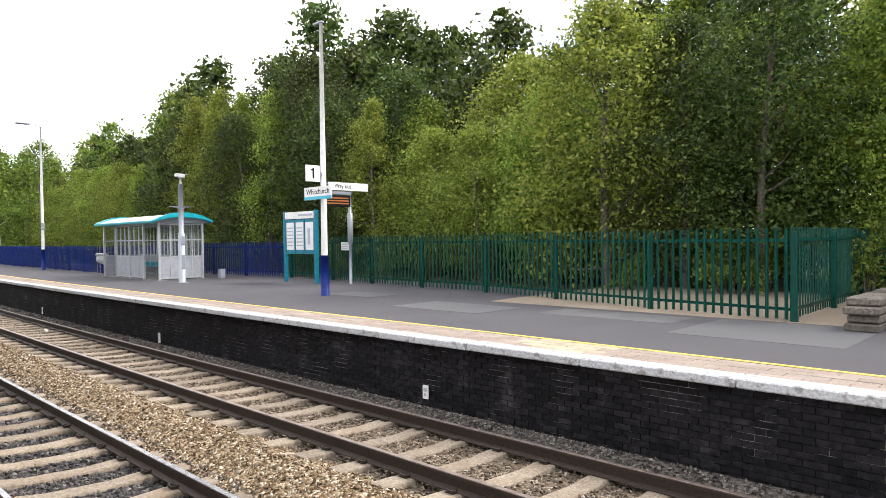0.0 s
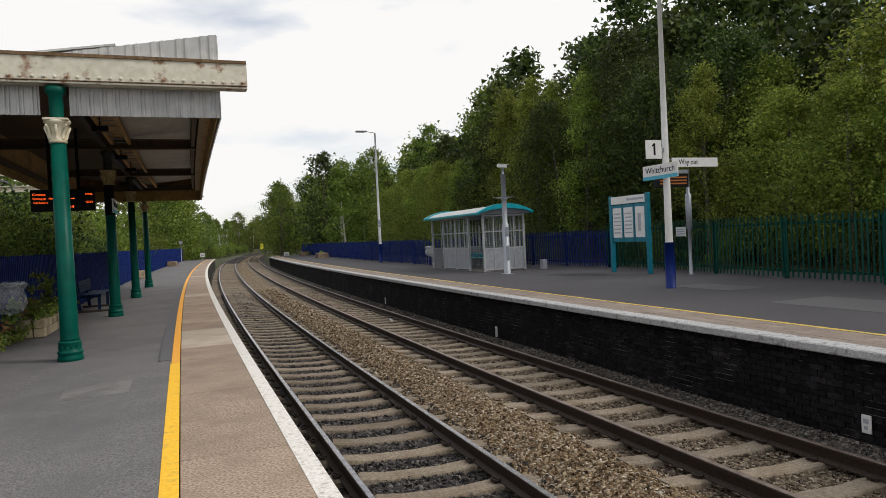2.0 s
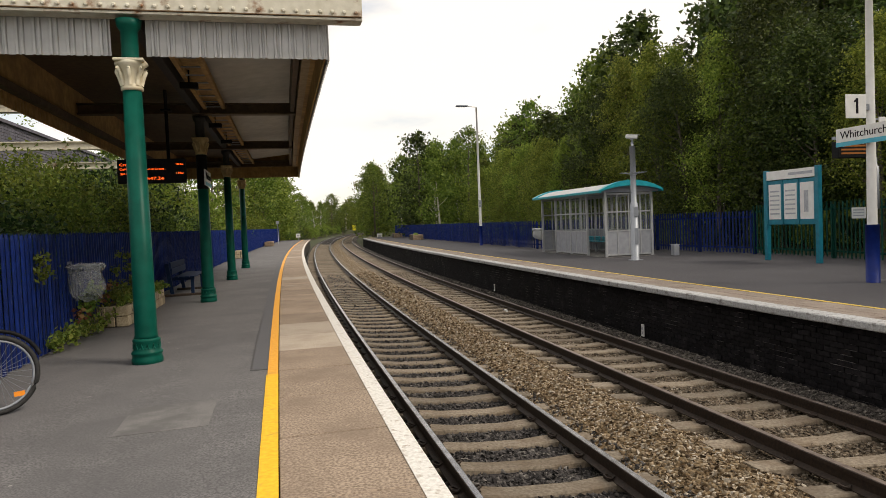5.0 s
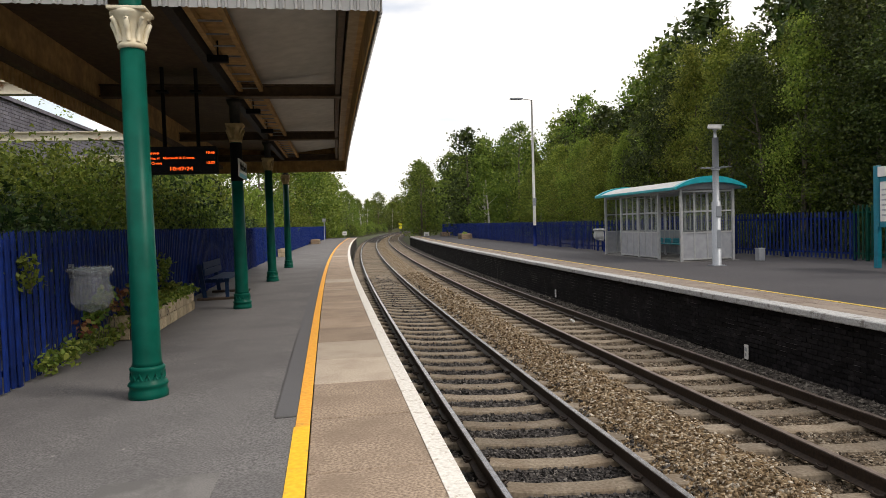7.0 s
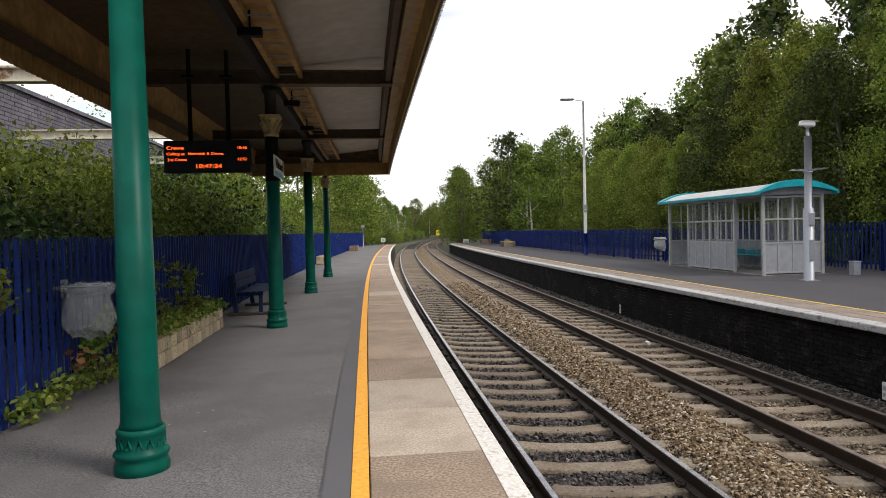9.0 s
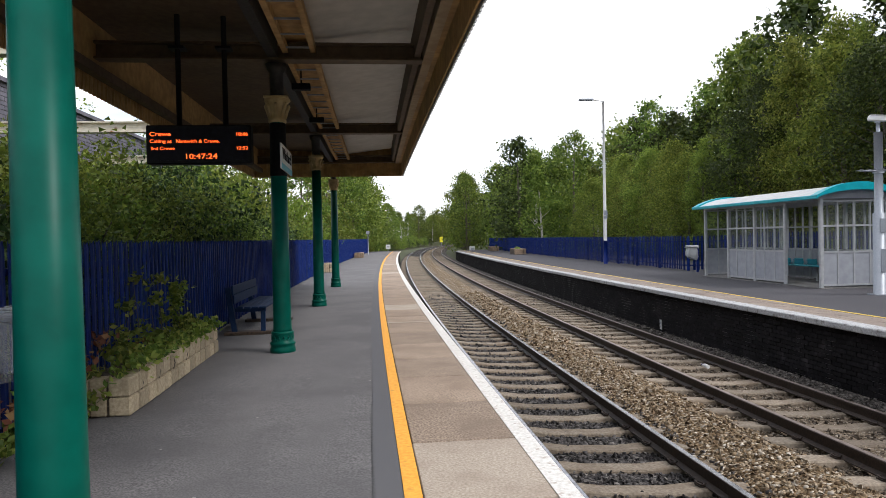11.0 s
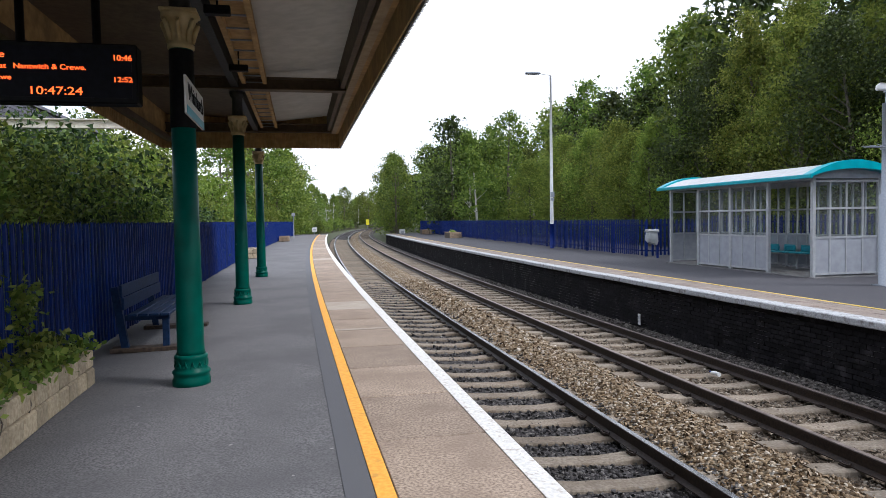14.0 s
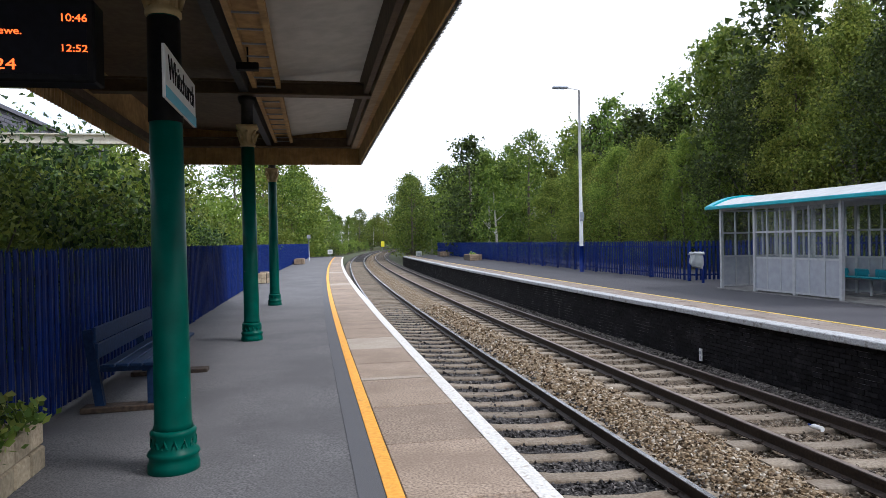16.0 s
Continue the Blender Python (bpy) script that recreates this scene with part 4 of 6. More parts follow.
led("12:52", 0.44, 0.165, 0.055, 0.13)
led("10:47:24", -0.15, 0.06, 0.085, 0.36)

# station name panel on the second column
name_1 = thing("station_sign", spot(13.64, -2.17, -0.06), "white station name sign with a light blue band", "sign")
part("panel", boxes((0.0, 0.02, -0.53, 0.53, 2.37, 2.68), bevel=0.003), M_WHITE, name_1)
part("band", boxes((0.0205, 0.024, -0.53, 0.53, 2.37, 2.44)), M_TEAL_STRIP, name_1)
part("back", boxes((-0.03, -0.001, -0.1, 0.1, 2.42, 2.7)), M_GALV, name_1)
letters("Whitchurch", 0.2, M_INK, name_1, Matrix.Translation((0.0225, -0.45, 2.5)) @ SIDE_NEAR, 0.9)

# ---------------------------------------------------------------- fences
def pale_mesh(height, width, material, name="pale"):
    """A pressed steel pale with a folded section and a split, pointed top."""
    bm = bmesh.new()
    xs = [(-0.5, 0.0), (-0.3, -0.012), (-0.12, 0.006), (0.12, 0.006), (0.3, -0.012), (0.5, 0.0)]
    lo = [bm.verts.new((x * width, y, 0.04)) for x, y in xs]
    mid = [bm.verts.new((x * width, y, height - 0.06)) for x, y in xs]
    hi = [bm.verts.new((x * width * 0.75, y - 0.004, height - (0.0 if i in (0, 5) else 0.02))) for i, (x, y) in enumerate(xs)]
    for a, b in ((lo, mid), (mid, hi)):
        for i in range(5):
            bm.faces.new((a[i], a[i + 1], b[i + 1], b[i]))
    g = bmesh.ops.extrude_face_region(bm, geom=bm.faces[:])
    for v in g["geom"]:
        if isinstance(v, bmesh.types.BMVert):
            v.co.y += 0.004
    bmesh.ops.recalc_face_normals(bm, faces=bm.faces[:])
    me = bpy.data.meshes.new(name)
    bm.to_mesh(me)
    bm.free()
    me.materials.append(material)
    return me


def palisade(line, height, pitch, width, material, label, category="fence", group="", single=300, post_gap=2.5, face=1, name="palisade_fence", rails=(0.18, None), lean=0.004):
    """line: plan places; the pales stand on its left (face 1) or right side."""
    f = thing(name, Matrix(), label, category, group)
    f_loc = []
    me = pale_mesh(height, width, material)
    verts, faces = [], []
    base = [v.co.copy() for v in me.vertices]
    polys = [tuple(p.vertices) for p in me.polygons]
    count = 0
    walked = 0.0
    post_at = 0.0
    bm_post = boxes((-0.035, 0.035, -0.05, 0.05, -0.05, height - 0.08), bevel=0.004)
    post_me = bpy.data.meshes.new("post")
    bm_post.to_mesh(post_me)
    bm_post.free()
    post_me.materials.append(material)
    for a, b in zip(line, line[1:]):
        a, b = Vector(a), Vector(b)
        d = b - a
        w = d.length
        ang = math.atan2(d.y, d.x)
        rot = Matrix.Rotation(ang, 4, "Z")
        k = max(1, int(w / pitch))
        for i in range(k):
            p = a + d * ((i + 0.5) / k)
            m = Matrix.Translation(p) @ rot @ Matrix.Translation((0, 0.045 * face, random.uniform(-0.01, 0.01))) @ Matrix.Rotation(random.gauss(0, lean), 4, "Y")
            if face < 0:
                m = m @ Matrix.Rotation(math.pi, 4, "Z")
            if count < single:
                share("pale", me, f, m)
            else:
                o = len(verts)
                verts.extend(m @ v for v in base)
                faces.extend(tuple(o + j for j in q) for q in polys)
            count += 1
        for z in (rails[0], height - 0.24):
            bm = boxes((-0.0, w, -0.02, 0.02, z, z + 0.05))
            r = part("rail", bm, material, f)
            r.matrix_basis = Matrix.Translation(a) @ rot
        walked_here = 0.0
        while post_at <= w:
            p = a + d * (post_at / w)
            share("post", post_me, f, Matrix.Translation(p) @ rot @ Matrix.Translation((0, -0.03 * face, 0)))
            post_at += post_gap
        post_at -= w
    if verts:
        raw("distant_palisade", verts, faces, material, kind="stuff", parent=f)
    return f


def line_at(s0, s1, n, ds=2.5):
    return [at(s, n) for s in steps(s0, s1, ds)]


palisade([p + Vector((0, 0, lie(-3.67))) for p in line_at(3.5, 80, -3.67)], 1.51, 0.135, 0.1, M_BLUE_FENCE, "navy blue steel palisade fence along the platform", face=-1, single=290)
green_line = [at(-1.2, 11.04), at(1.45, 11.42), at(4.19, 12.1), at(7.27, 12.85), at(10.4, 13.05), at(14.58, 13.75), at(17.84, 13.78)]
palisade(green_line, 1.56, 0.157, 0.06, M_GREEN_FENCE, "green steel palisade fence beside the wood", face=1, single=290, post_gap=2.75)
palisade([at(-1.2, 11.04), at(-1.1, 16.2)], 1.56, 0.157, 0.06, M_GREEN_FENCE, "green steel palisade fence return beside the wood", face=1)
palisade([at(-1.1, 16.2), at(-14, 16.5)], 1.56, 0.157, 0.06, M_GREEN_FENCE, "green steel palisade fence set back beside the wood", face=-1)
palisade([at(17.84, 13.78), at(21.4, 13.33), at(28.6, 13.0)], 1.4, 0.15, 0.075, M_BLUE_FENCE, "navy blue steel palisade fence behind the shelter", face=1)
palisade([at(28.6, 13.0), at(28.6, 10.7)] + line_at(29, 84, 10.55, 3), 1.31, 0.15, 0.095, M_BLUE_FENCE, "navy blue steel palisade fence along the far platform", face=1, single=250)

# ---------------------------------------------------------------- things on the far platform
def shelter():
    t = thing("waiting_shelter", spot(19.91, 9.74), "grey glazed waiting shelter with a turquoise arched roof", "shelter")
    L, D, H = 5.76, 1.69, 2.18
    def post(x, y, z=H, r=0.04):
        part("post", boxes((x - r, x + r, y - r, y + r, 0, z), bevel=0.006), M_ALU, t)
    ys = [0.0, 1.44, 2.88, 4.32, L]
    for y in ys:
        post(0, y)
    for y in ys:
        post(D, y)
    def bay(x0, y0, x1, y1, cols):
        """A panel below, two rows of glazing above."""
        d = Vector((x1 - x0, y1 - y0, 0))
        w = d.length
        m = Matrix.Translation((x0, y0, 0)) @ Matrix.Rotation(math.atan2(d.y, d.x), 4, "Z")
        bmf, bmp = bmesh.new(), bmesh.new()
        for z in (0.06, 0.86, 1.5, 2.1):
            box(bmf, 0.04, w - 0.04, -0.022, 0.022, z, z + 0.045, m=m)
        for i in range(1, cols):
            x = w * i / cols
            box(bmf, x - 0.018, x + 0.018, -0.02, 0.02, 0.1, 2.1, m=m)
        part("glazing_frame", bmf, M_ALU, t)
        for i in range(cols):
            a, b = w * i / cols + 0.02, w * (i + 1) / cols - 0.02
            part("lower_panel", box(bmesh.new(), a, b, -0.008, 0.008, 0.105, 0.86, m=m), M_PANEL, t)
            for z0, z1 in ((0.905, 1.5), (1.545, 2.1)):
                p = part("pane", box(bmesh.new(), a, b, -0.004, 0.004, z0, z1, m=m), M_GLASS, t)
                p.visible_shadow = False
    bay(0, 0, D, 0, 4)
    bay(0, L, D, L, 4)
    for a, b in zip(ys, ys[1:]):
        bay(D, a, D, b, 4)
    bay(0, ys[1], 0, ys[2], 3)
    bay(0, ys[2], 0, ys[3], 3)
    part("floor_slab", boxes((-0.1, D + 0.1, -0.15, L + 0.15, 0.0, 0.02)), M_ASPHALT_PALE, t)
    # roof: a shallow arch across the depth
    def arch(x):
        u = (x + 0.28) / (D + 0.56)
        return 2.22 + 0.3 * (1 - (2 * u - 1) ** 2)
    xs = [-0.28 + (D + 0.56) * i / 14 for i in range(15)]
    def arch_strip(y0, y1, lift, thick, belly=0.0):
        bm = bmesh.new()
        rows = []
        edge = thick
        for i, x in enumerate(xs):
            thick = edge + belly * math.sin(math.pi * i / 14)
            rows.append([bm.verts.new(p) for p in ((x, y0, arch(x) + lift), (x, y1, arch(x) + lift), (x, y1, arch(x) + lift - thick), (x, y0, arch(x) + lift - thick))])
        for a, b in zip(rows, rows[1:]):
            for i in range(4):
                bm.faces.new((a[i], a[(i + 1) % 4], b[(i + 1) % 4], b[i]))
        bm.faces.new(rows[0])
        bm.faces.new(rows[-1][::-1])
        return bm
    part("roof_sheet", arch_strip(-0.1, L + 0.1, 0.0, 0.03), M_ROOF_GREY, t, "pale grey arched roof sheet")
    for y0, y1 in ((-0.3, -0.04), (L + 0.04, L + 0.3)):
        part("roof_end", arch_strip(y0, y1, 0.05, 0.06, 0.13), M_TEAL, t, "turquoise roof end")
    for y in (-0.05, L + 0.02):
        bm = bmesh.new()
        top = [bm.verts.new((x, y, arch(x) - 0.01)) for x in xs]
        bot = [bm.verts.new((x, y, 2.18)) for x in xs]
        top2 = [bm.verts.new((x, y + 0.03, arch(x) - 0.01)) for x in xs]
        bot2 = [bm.verts.new((x, y + 0.03, 2.18)) for x in xs]
        for a, b in ((top, bot), (top2, bot2), (top, top2), (bot, bot2)):
            for i in range(14):
                bm.faces.new((a[i], a[i + 1], b[i + 1], b[i]))
        part("gable", bm, M_PANEL, t)
    for x in (-0.3, D + 0.26):
        part("eaves_trim", boxes((x - 0.02, x + 0.04, -0.3, L + 0.3, 2.17, 2.26), bevel=0.01), M_TEAL, t, "turquoise eaves trim")
    for x in (0, D):
        part("wall_head", boxes((x - 0.03, x + 0.03, -0.03, L + 0.03, 2.14, 2.2)), M_ALU, t)
    # seats
    bm = bmesh.new()
    tube(bm, [(D - 0.35, 0.4, 0.4), (D - 0.35, L - 0.4, 0.4)], 0.03, 8)
    for y in (0.6, 2.1, 3.6, 5.2):
        tube(bm, [(D - 0.35, y, 0), (D - 0.35, y, 0.4)], 0.03, 8)
    part("seat_rail", bm, M_ALU, t)
    bm = bmesh.new()
    box(bm, -0.2, 0.2, -0.22, 0.22, 0.42, 0.45, bevel=0.012)
    box(bm, 0.17, 0.2, -0.2, 0.2, 0.45, 0.62, bevel=0.012)
    tube(bm, [(-0.15, -0.23, 0.43), (-0.15, -0.23, 0.6), (0.15, -0.23, 0.6), (0.18, -0.23, 0.5)], 0.014, 6)
    sme = bpy.data.meshes.new("seat")
    bm.to_mesh(sme)
    bm.free()
    sme.materials.append(M_SEAT)
    for i in range(8):
        share("seat", sme, t, Matrix.Translation((D - 0.38, 0.75 + i * 0.6, 0)))


shelter()


def lamp_post(s, n, height, blue, label, arm=True):
    t = thing("lamp_post", spot(s, n), label, "lamp post", "lamp posts on the far platform")
    bm = bmesh.new()
    tube(bm, [(0, 0, 0), (0, 0, blue)], [0.115, 0.115] if arm is None else [0.1, 0.1], 16)
    part("sleeve", bm, M_NAVY, t, "navy painted foot")
    bm = bmesh.new()
    tube(bm, [(0, 0, blue), (0, 0, blue + 0.01), (0, 0, 3.6), (0, 0, height)], [0.085, 0.085, 0.07, 0.045], 14)
    part("pole", bm, M_WHITE, t, "white tapering pole")
    if arm is None:
        part("finial", boxes((-0.05, 0.05, -0.08, 0.3, height, height + 0.05), bevel=0.01), M_GALV, t)
        return t
    bm = bmesh.new()
    tube(bm, [(0, 0, height - 0.02), (-0.06, 0, height + 0.02), (-0.55, 0, height + 0.08)], 0.025, 8)
    part("arm", bm, M_WHITE, t)
    bm = bmesh.new()
    box(bm, -1.2, -0.5, -0.12, 0.12, height + 0.04, height + 0.13, bevel=0.03)
    lan = part("lantern", bm, M_GALV, t)
    part("lens", boxes((-1.12, -0.65, -0.09, 0.09, height + 0.028, height + 0.042)), M_PANEL, lan)
    bm = boxes((-0.09, 0.09, -0.13, -0.08, 2.35, 2.6), (-0.08, 0.08, -0.12, -0.07, 2.2, 2.33))
    if arm:
        part("loudspeaker", bm, M_GALV, t)
    else:
        bm.free()
    return t


lamp_post(36.45, 10.05, 7.92, 1.13, "tall white lamp post with a navy foot")
post_1 = lamp_post(9.45, 9.62, 7.08, 1.05, "tall white lamp post carrying a platform number", arm=None)

# signs on the near lamp post
num = thing("platform_number_sign", spot(9.42, 9.56), "square white sign with a black number one", "sign")
part("panel", boxes((-0.52, -0.09, -0.03, -0.008, 2.95, 3.37), bevel=0.004), M_WHITE, num)
part("bracket", boxes((-0.12, 0.09, -0.006, 0.1, 3.1, 3.2)), M_GALV, num)
bm = boxes((-0.315, -0.265, -0.0335, -0.0305, 3.03, 3.3))
box(bm, -0.085, 0.0, -0.0332, -0.0308, -0.035, 0.0, m=Matrix.Translation((-0.292, 0, 3.3)) @ Matrix.Rotation(radians(-35), 4, "Y"))
part("numeral", bm, M_INK, num)
nm = thing("station_sign", spot(9.42, 9.45), "white station name sign with a light blue band", "sign")
part("panel", boxes((-0.04, -0.02, -0.6, 0.6, 2.5, 2.83), bevel=0.003), M_WHITE, nm)
part("band", boxes((-0.044, -0.0405, -0.6, 0.6, 2.5, 2.58)), M_TEAL_STRIP, nm)
part("bracket", boxes((-0.02, 0.12, -0.1, 0.1, 2.6, 2.72)), M_GALV, nm)
letters("Whitchurch", 0.2, M_INK, nm, Matrix.Translation((-0.0425, 0.5, 2.64)) @ SIDE, 1.0)

wo = thing("way_out_sign", spot(9.42, 9.63), "white way out sign on the lamp post", "sign")
part("panel", boxes((0.12, 1.43, -0.03, -0.005, 2.76, 2.97), bevel=0.004), M_WHITE, wo)
part("bracket", boxes((0.0, 0.14, -0.003, 0.03, 2.78, 2.81), (0.0, 0.14, -0.003, 0.03, 2.92, 2.95)), M_GALV, wo)
letters("Way out", 0.17, M_INK, wo, Matrix.Translation((0.3, -0.0325, 2.82)) @ FRONT, 0.55)

# information post with a small display
info = thing("information_post", spot(12.4, 12.8), "grey post with an arm carrying a small display", "sign post")
bm = bmesh.new()
tube(bm, [(0, 0, 0), (0, 0, 1.3), (0, 0, 1.32), (0, 0, 2.3), (0, 0, 2.32), (0, 0, 3.02)], [0.05, 0.05, 0.085, 0.085, 0.05, 0.05], 12)
part("pole", bm, M_GALV, info)
part("arm", boxes((-1.15, 0.05, -0.04, 0.04, 2.93, 3.0), (-0.9, -0.84, -0.03, 0.03, 2.86, 2.94), (-0.4, -0.34, -0.03, 0.03, 2.86, 2.94)), M_GALV, info)
part("display_casing", boxes((-1.2, -0.12, -0.2, 0.0, 2.5, 2.87), bevel=0.01), M_BLACK, info)
for k in range(3):
    part("display_line", boxes((-1.12, -0.2, -0.204, -0.2005, 2.58 + k * 0.085, 2.62 + k * 0.085)), M_LED_DIM, info)
part("display_arm", boxes((-1.0, 0.0, -0.05, 0.05, 2.9, 2.96)), M_GALV, info)

# notice board
board = thing("notice_board", spot(14.45, 12.28), "blue-green notice board with three posters", "notice board")
for y in (-0.93, 0.93):
    part("leg", boxes((-0.06, 0.06, y - 0.06, y + 0.06, 0, 2.45), bevel=0.008), M_TEAL_BOARD, board)
part("header", boxes((-0.05, 0.05, -0.87, 0.87, 2.18, 2.42), bevel=0.004), M_WHITE, board, "white header board")
part("header_print", boxes((-0.054, -0.0505, -0.8, 0.05, 2.27, 2.34)), M_GREYINK, board)
part("back_panel", boxes((-0.03, 0.05, -0.87, 0.87, 0.98, 2.16), bevel=0.004), M_TEAL_BOARD, board)
for k, y in enumerate((-0.58, 0.0, 0.58)):
    part("poster", boxes((-0.036, -0.0305, y - 0.23, y + 0.23, 1.12, 2.06)), M_WHITE, board)
    rows = [(-0.039, -0.0365, y - 0.18, y + 0.18, 1.25 + 0.12 * j, 1.29 + 0.12 * j) for j in range(6)] if k else [(-0.039, -0.0365, y - 0.05, y + 0.1, 1.3, 1.85)]
    part("poster_print", boxes(*rows), M_GREYINK, board)
for y in (-0.29, 0.29, -0.86, 0.86):
    part("mullion", boxes((-0.05, -0.028, y - 0.025, y + 0.025, 1.0, 2.16)), M_TEAL_BOARD, board)

# camera mast
mast = thing("camera_mast", spot(18.11, 9.79), "grey steel mast with a surveillance camera", "mast")
bm = bmesh.new()
tube(bm, [(0, 0, 0), (0, 0, 1.75), (0, 0, 1.78), (0, 0, 3.5)], [0.12, 0.12, 0.085, 0.085], 16)
box(bm, -0.17, 0.17, -0.17, 0.17, 0, 0.02)
part("pole", bm, M_GALV, mast)
part("door", boxes((-0.06, 0.06, -0.135, -0.11, 0.5, 1.0), bevel=0.006), M_GALV, mast)
part("junction_box", boxes((-0.075, 0.075, -0.14, -0.11, 1.35, 1.65), bevel=0.006), M_GALV, mast)
bm = bmesh.new()
tube(bm, [(0, 0, 2.62), (0, 0, 2.7)], 0.11, 16)
guard = part("climbing_guard", bm, M_GALV, mast)
bm = bmesh.new()
tube(bm, [(0.08, 0, 2.66), (0.42, 0, 2.7)], [0.014, 0.004], 5)
spike = part("spike", bm, M_GALV, guard)
for i in range(1, 16):
    share("spike", spike.data, guard, Matrix.Rotation(2 * math.pi * i / 16, 4, "Z"))
bm = bmesh.new()
tube(bm, [(0, 0, 3.5), (0, 0, 3.72)], 0.04, 10)
cam_body = part("bracket", bm, M_GALV, mast)
HM = Matrix.Translation((0, 0, 3.79)) @ Matrix.Rotation(radians(58), 4, "Z") @ Matrix.Rotation(radians(7), 4, "X")
hs = part("camera_housing", box(bmesh.new(), -0.075, 0.075, -0.17, 0.19, -0.055, 0.06, bevel=0.02, m=HM), M_WHITE, mast, "white camera housing")
part("sun_hood", box(bmesh.new(), -0.085, 0.085, -0.23, 0.15, 0.062, 0.072, m=HM), M_WHITE, hs)
part("lens_window", box(bmesh.new(), -0.06, 0.06, -0.178, -0.168, -0.04, 0.045, m=HM), M_BLACK, hs)
bm = box(bmesh.new(), -0.05, 0.05, -0.05, 0.05, -0.09, -0.057, m=HM)
part("tilt_head", bm, M_GALV, hs)



def bag_mesh(w, h, seed):
    """A limp, creased bag: gathered rim, sagging belly, uneven bottom."""
    r = random.Random(seed)
    p1, p2, p3 = (r.uniform(0, 6.28) for _ in range(3))
    bm = bmesh.new()
    rings = []
    for i in range(13):
        v = i / 12
        rad = w * (0.44 + 0.1 * math.sin(v * 3.0 - 0.2) - 0.2 * max(0, v - 0.75) ** 1.2 * 1.6)
        ring = []
        for j in range(28):
            a = 2 * math.pi * j / 28
            crease = 1 + 0.09 * math.sin(5 * a + p1 + 3 * v) + 0.06 * math.sin(9 * a + p2 - 5 * v) + r.uniform(-0.05, 0.05)
            drop = -v * h * (1 + 0.13 * math.sin(a + p3) * v) + 0.015 * math.sin(7 * a + p1)
            ring.append(bm.verts.new((rad * math.cos(a) * crease, rad * 0.7 * math.sin(a) * crease, drop)))
        rings.append(ring)
    for a, b in zip(rings, rings[1:]):
        for j in range(28):
            bm.faces.new((a[j], a[(j + 1) % 28], b[(j + 1) % 28], b[j]))
    bm.faces.new(rings[-1][::-1])
    return bm


def litter_bag(s, n, z, label, bag_material, hang=True):
    t = thing("litter_bag_holder", spot(s, n), label, "litter bag")
    bm = bmesh.new()
    ring = [(0.2 * math.cos(a), 0.15 * math.sin(a), z) for a in (2 * math.pi * j / 20 for j in range(21))]
    tube(bm, ring, 0.012, 6)
    part("hoop", bm, M_GALV, t)
    b = part("plastic_bag", bag_mesh(0.4, 0.47, int(s * 10)), bag_material, t, "clear plastic litter bag", True)
    b.location.z = z + 0.02
    c = part("bag_cuff", bag_mesh(0.46, 0.1, int(s * 7)), bag_material, t, "", True)
    c.location.z = z + 0.03
    return t


t = litter_bag(9.54, -3.41, 1.0, "clear plastic litter bag hung on the navy fence", M_BAG)
part("bracket", boxes((-0.23, -0.17, -0.03, 0.03, 0.9, 1.06)), M_GALV, t)
t = litter_bag(27.76, 10.31, 0.94, "pale litter bag hung on a hoop by the fence", M_BAG_WHITE)
part("stand", boxes((0.17, 0.23, -0.03, 0.03, 0.0, 1.0)), M_NAVY, t)
bin_ = thing("grey_box", spot(19.29, 11.9), "small pale grey box beside the shelter", "box")
part("box_body", boxes((-0.1, 0.1, -0.1, 0.1, 0, 0.34), bevel=0.01), M_PANEL, bin_)
part("lid", boxes((-0.11, 0.11, -0.11, 0.11, 0.34, 0.37), bevel=0.005), M_PANEL, bin_)
fs = thing("fence_notice", spot(13.5, 13.44, 1.08), "small white notice fixed to the green fence", "notice")
part("plate", boxes((-0.01, 0.0, -0.22, 0.22, 0.0, 0.28), bevel=0.002), M_WHITE, fs)
part("notice_print", boxes((-0.013, -0.0105, -0.17, 0.17, 0.06, 0.09), (-0.013, -0.0105, -0.17, 0.17, 0.13, 0.16), (-0.013, -0.0105, -0.17, 0.17, 0.2, 0.23)), M_GREYINK, fs)

# ---------------------------------------------------------------- things on the near platform
bench = thing("platform_bench", spot(16.43, -2.99, lie(-2.99)), "dark blue slatted bench on timber sleepers", "bench")
for y in (-0.88, 0.88):
    part("plinth", boxes((-0.42, 0.42, y - 0.1, y + 0.1, 0.0, 0.05), bevel=0.006), M_OLD_TIMBER, bench, "dark brown timber plinth")
    bm = bmesh.new()
    box(bm, -0.3, -0.22, y - 0.03, y + 0.03, 0.05, 0.79, m=Matrix.Translation((0, 0, 0)) @ Matrix.Rotation(radians(-8), 4, "Y"))
    box(bm, 0.14, 0.21, y - 0.03, y + 0.03, 0.05, 0.42)
    box(bm, -0.26, 0.22, y - 0.03, y + 0.03, 0.36, 0.42)
    part("leg_frame", bm, M_BENCH, bench)
for k in range(4):
    part("seat_slat", boxes((-0.2 + k * 0.115, -0.1 + k * 0.115, -1.06, 1.06, 0.42, 0.45), bevel=0.006), M_BENCH, bench)
for k in range(2):
    z = 0.5 + k * 0.145
    part("back_slat", boxes((-0.26 - k * 0.016, -0.23 - k * 0.016, -1.06, 1.06, z, z + 0.138), bevel=0.006), M_BENCH, bench)


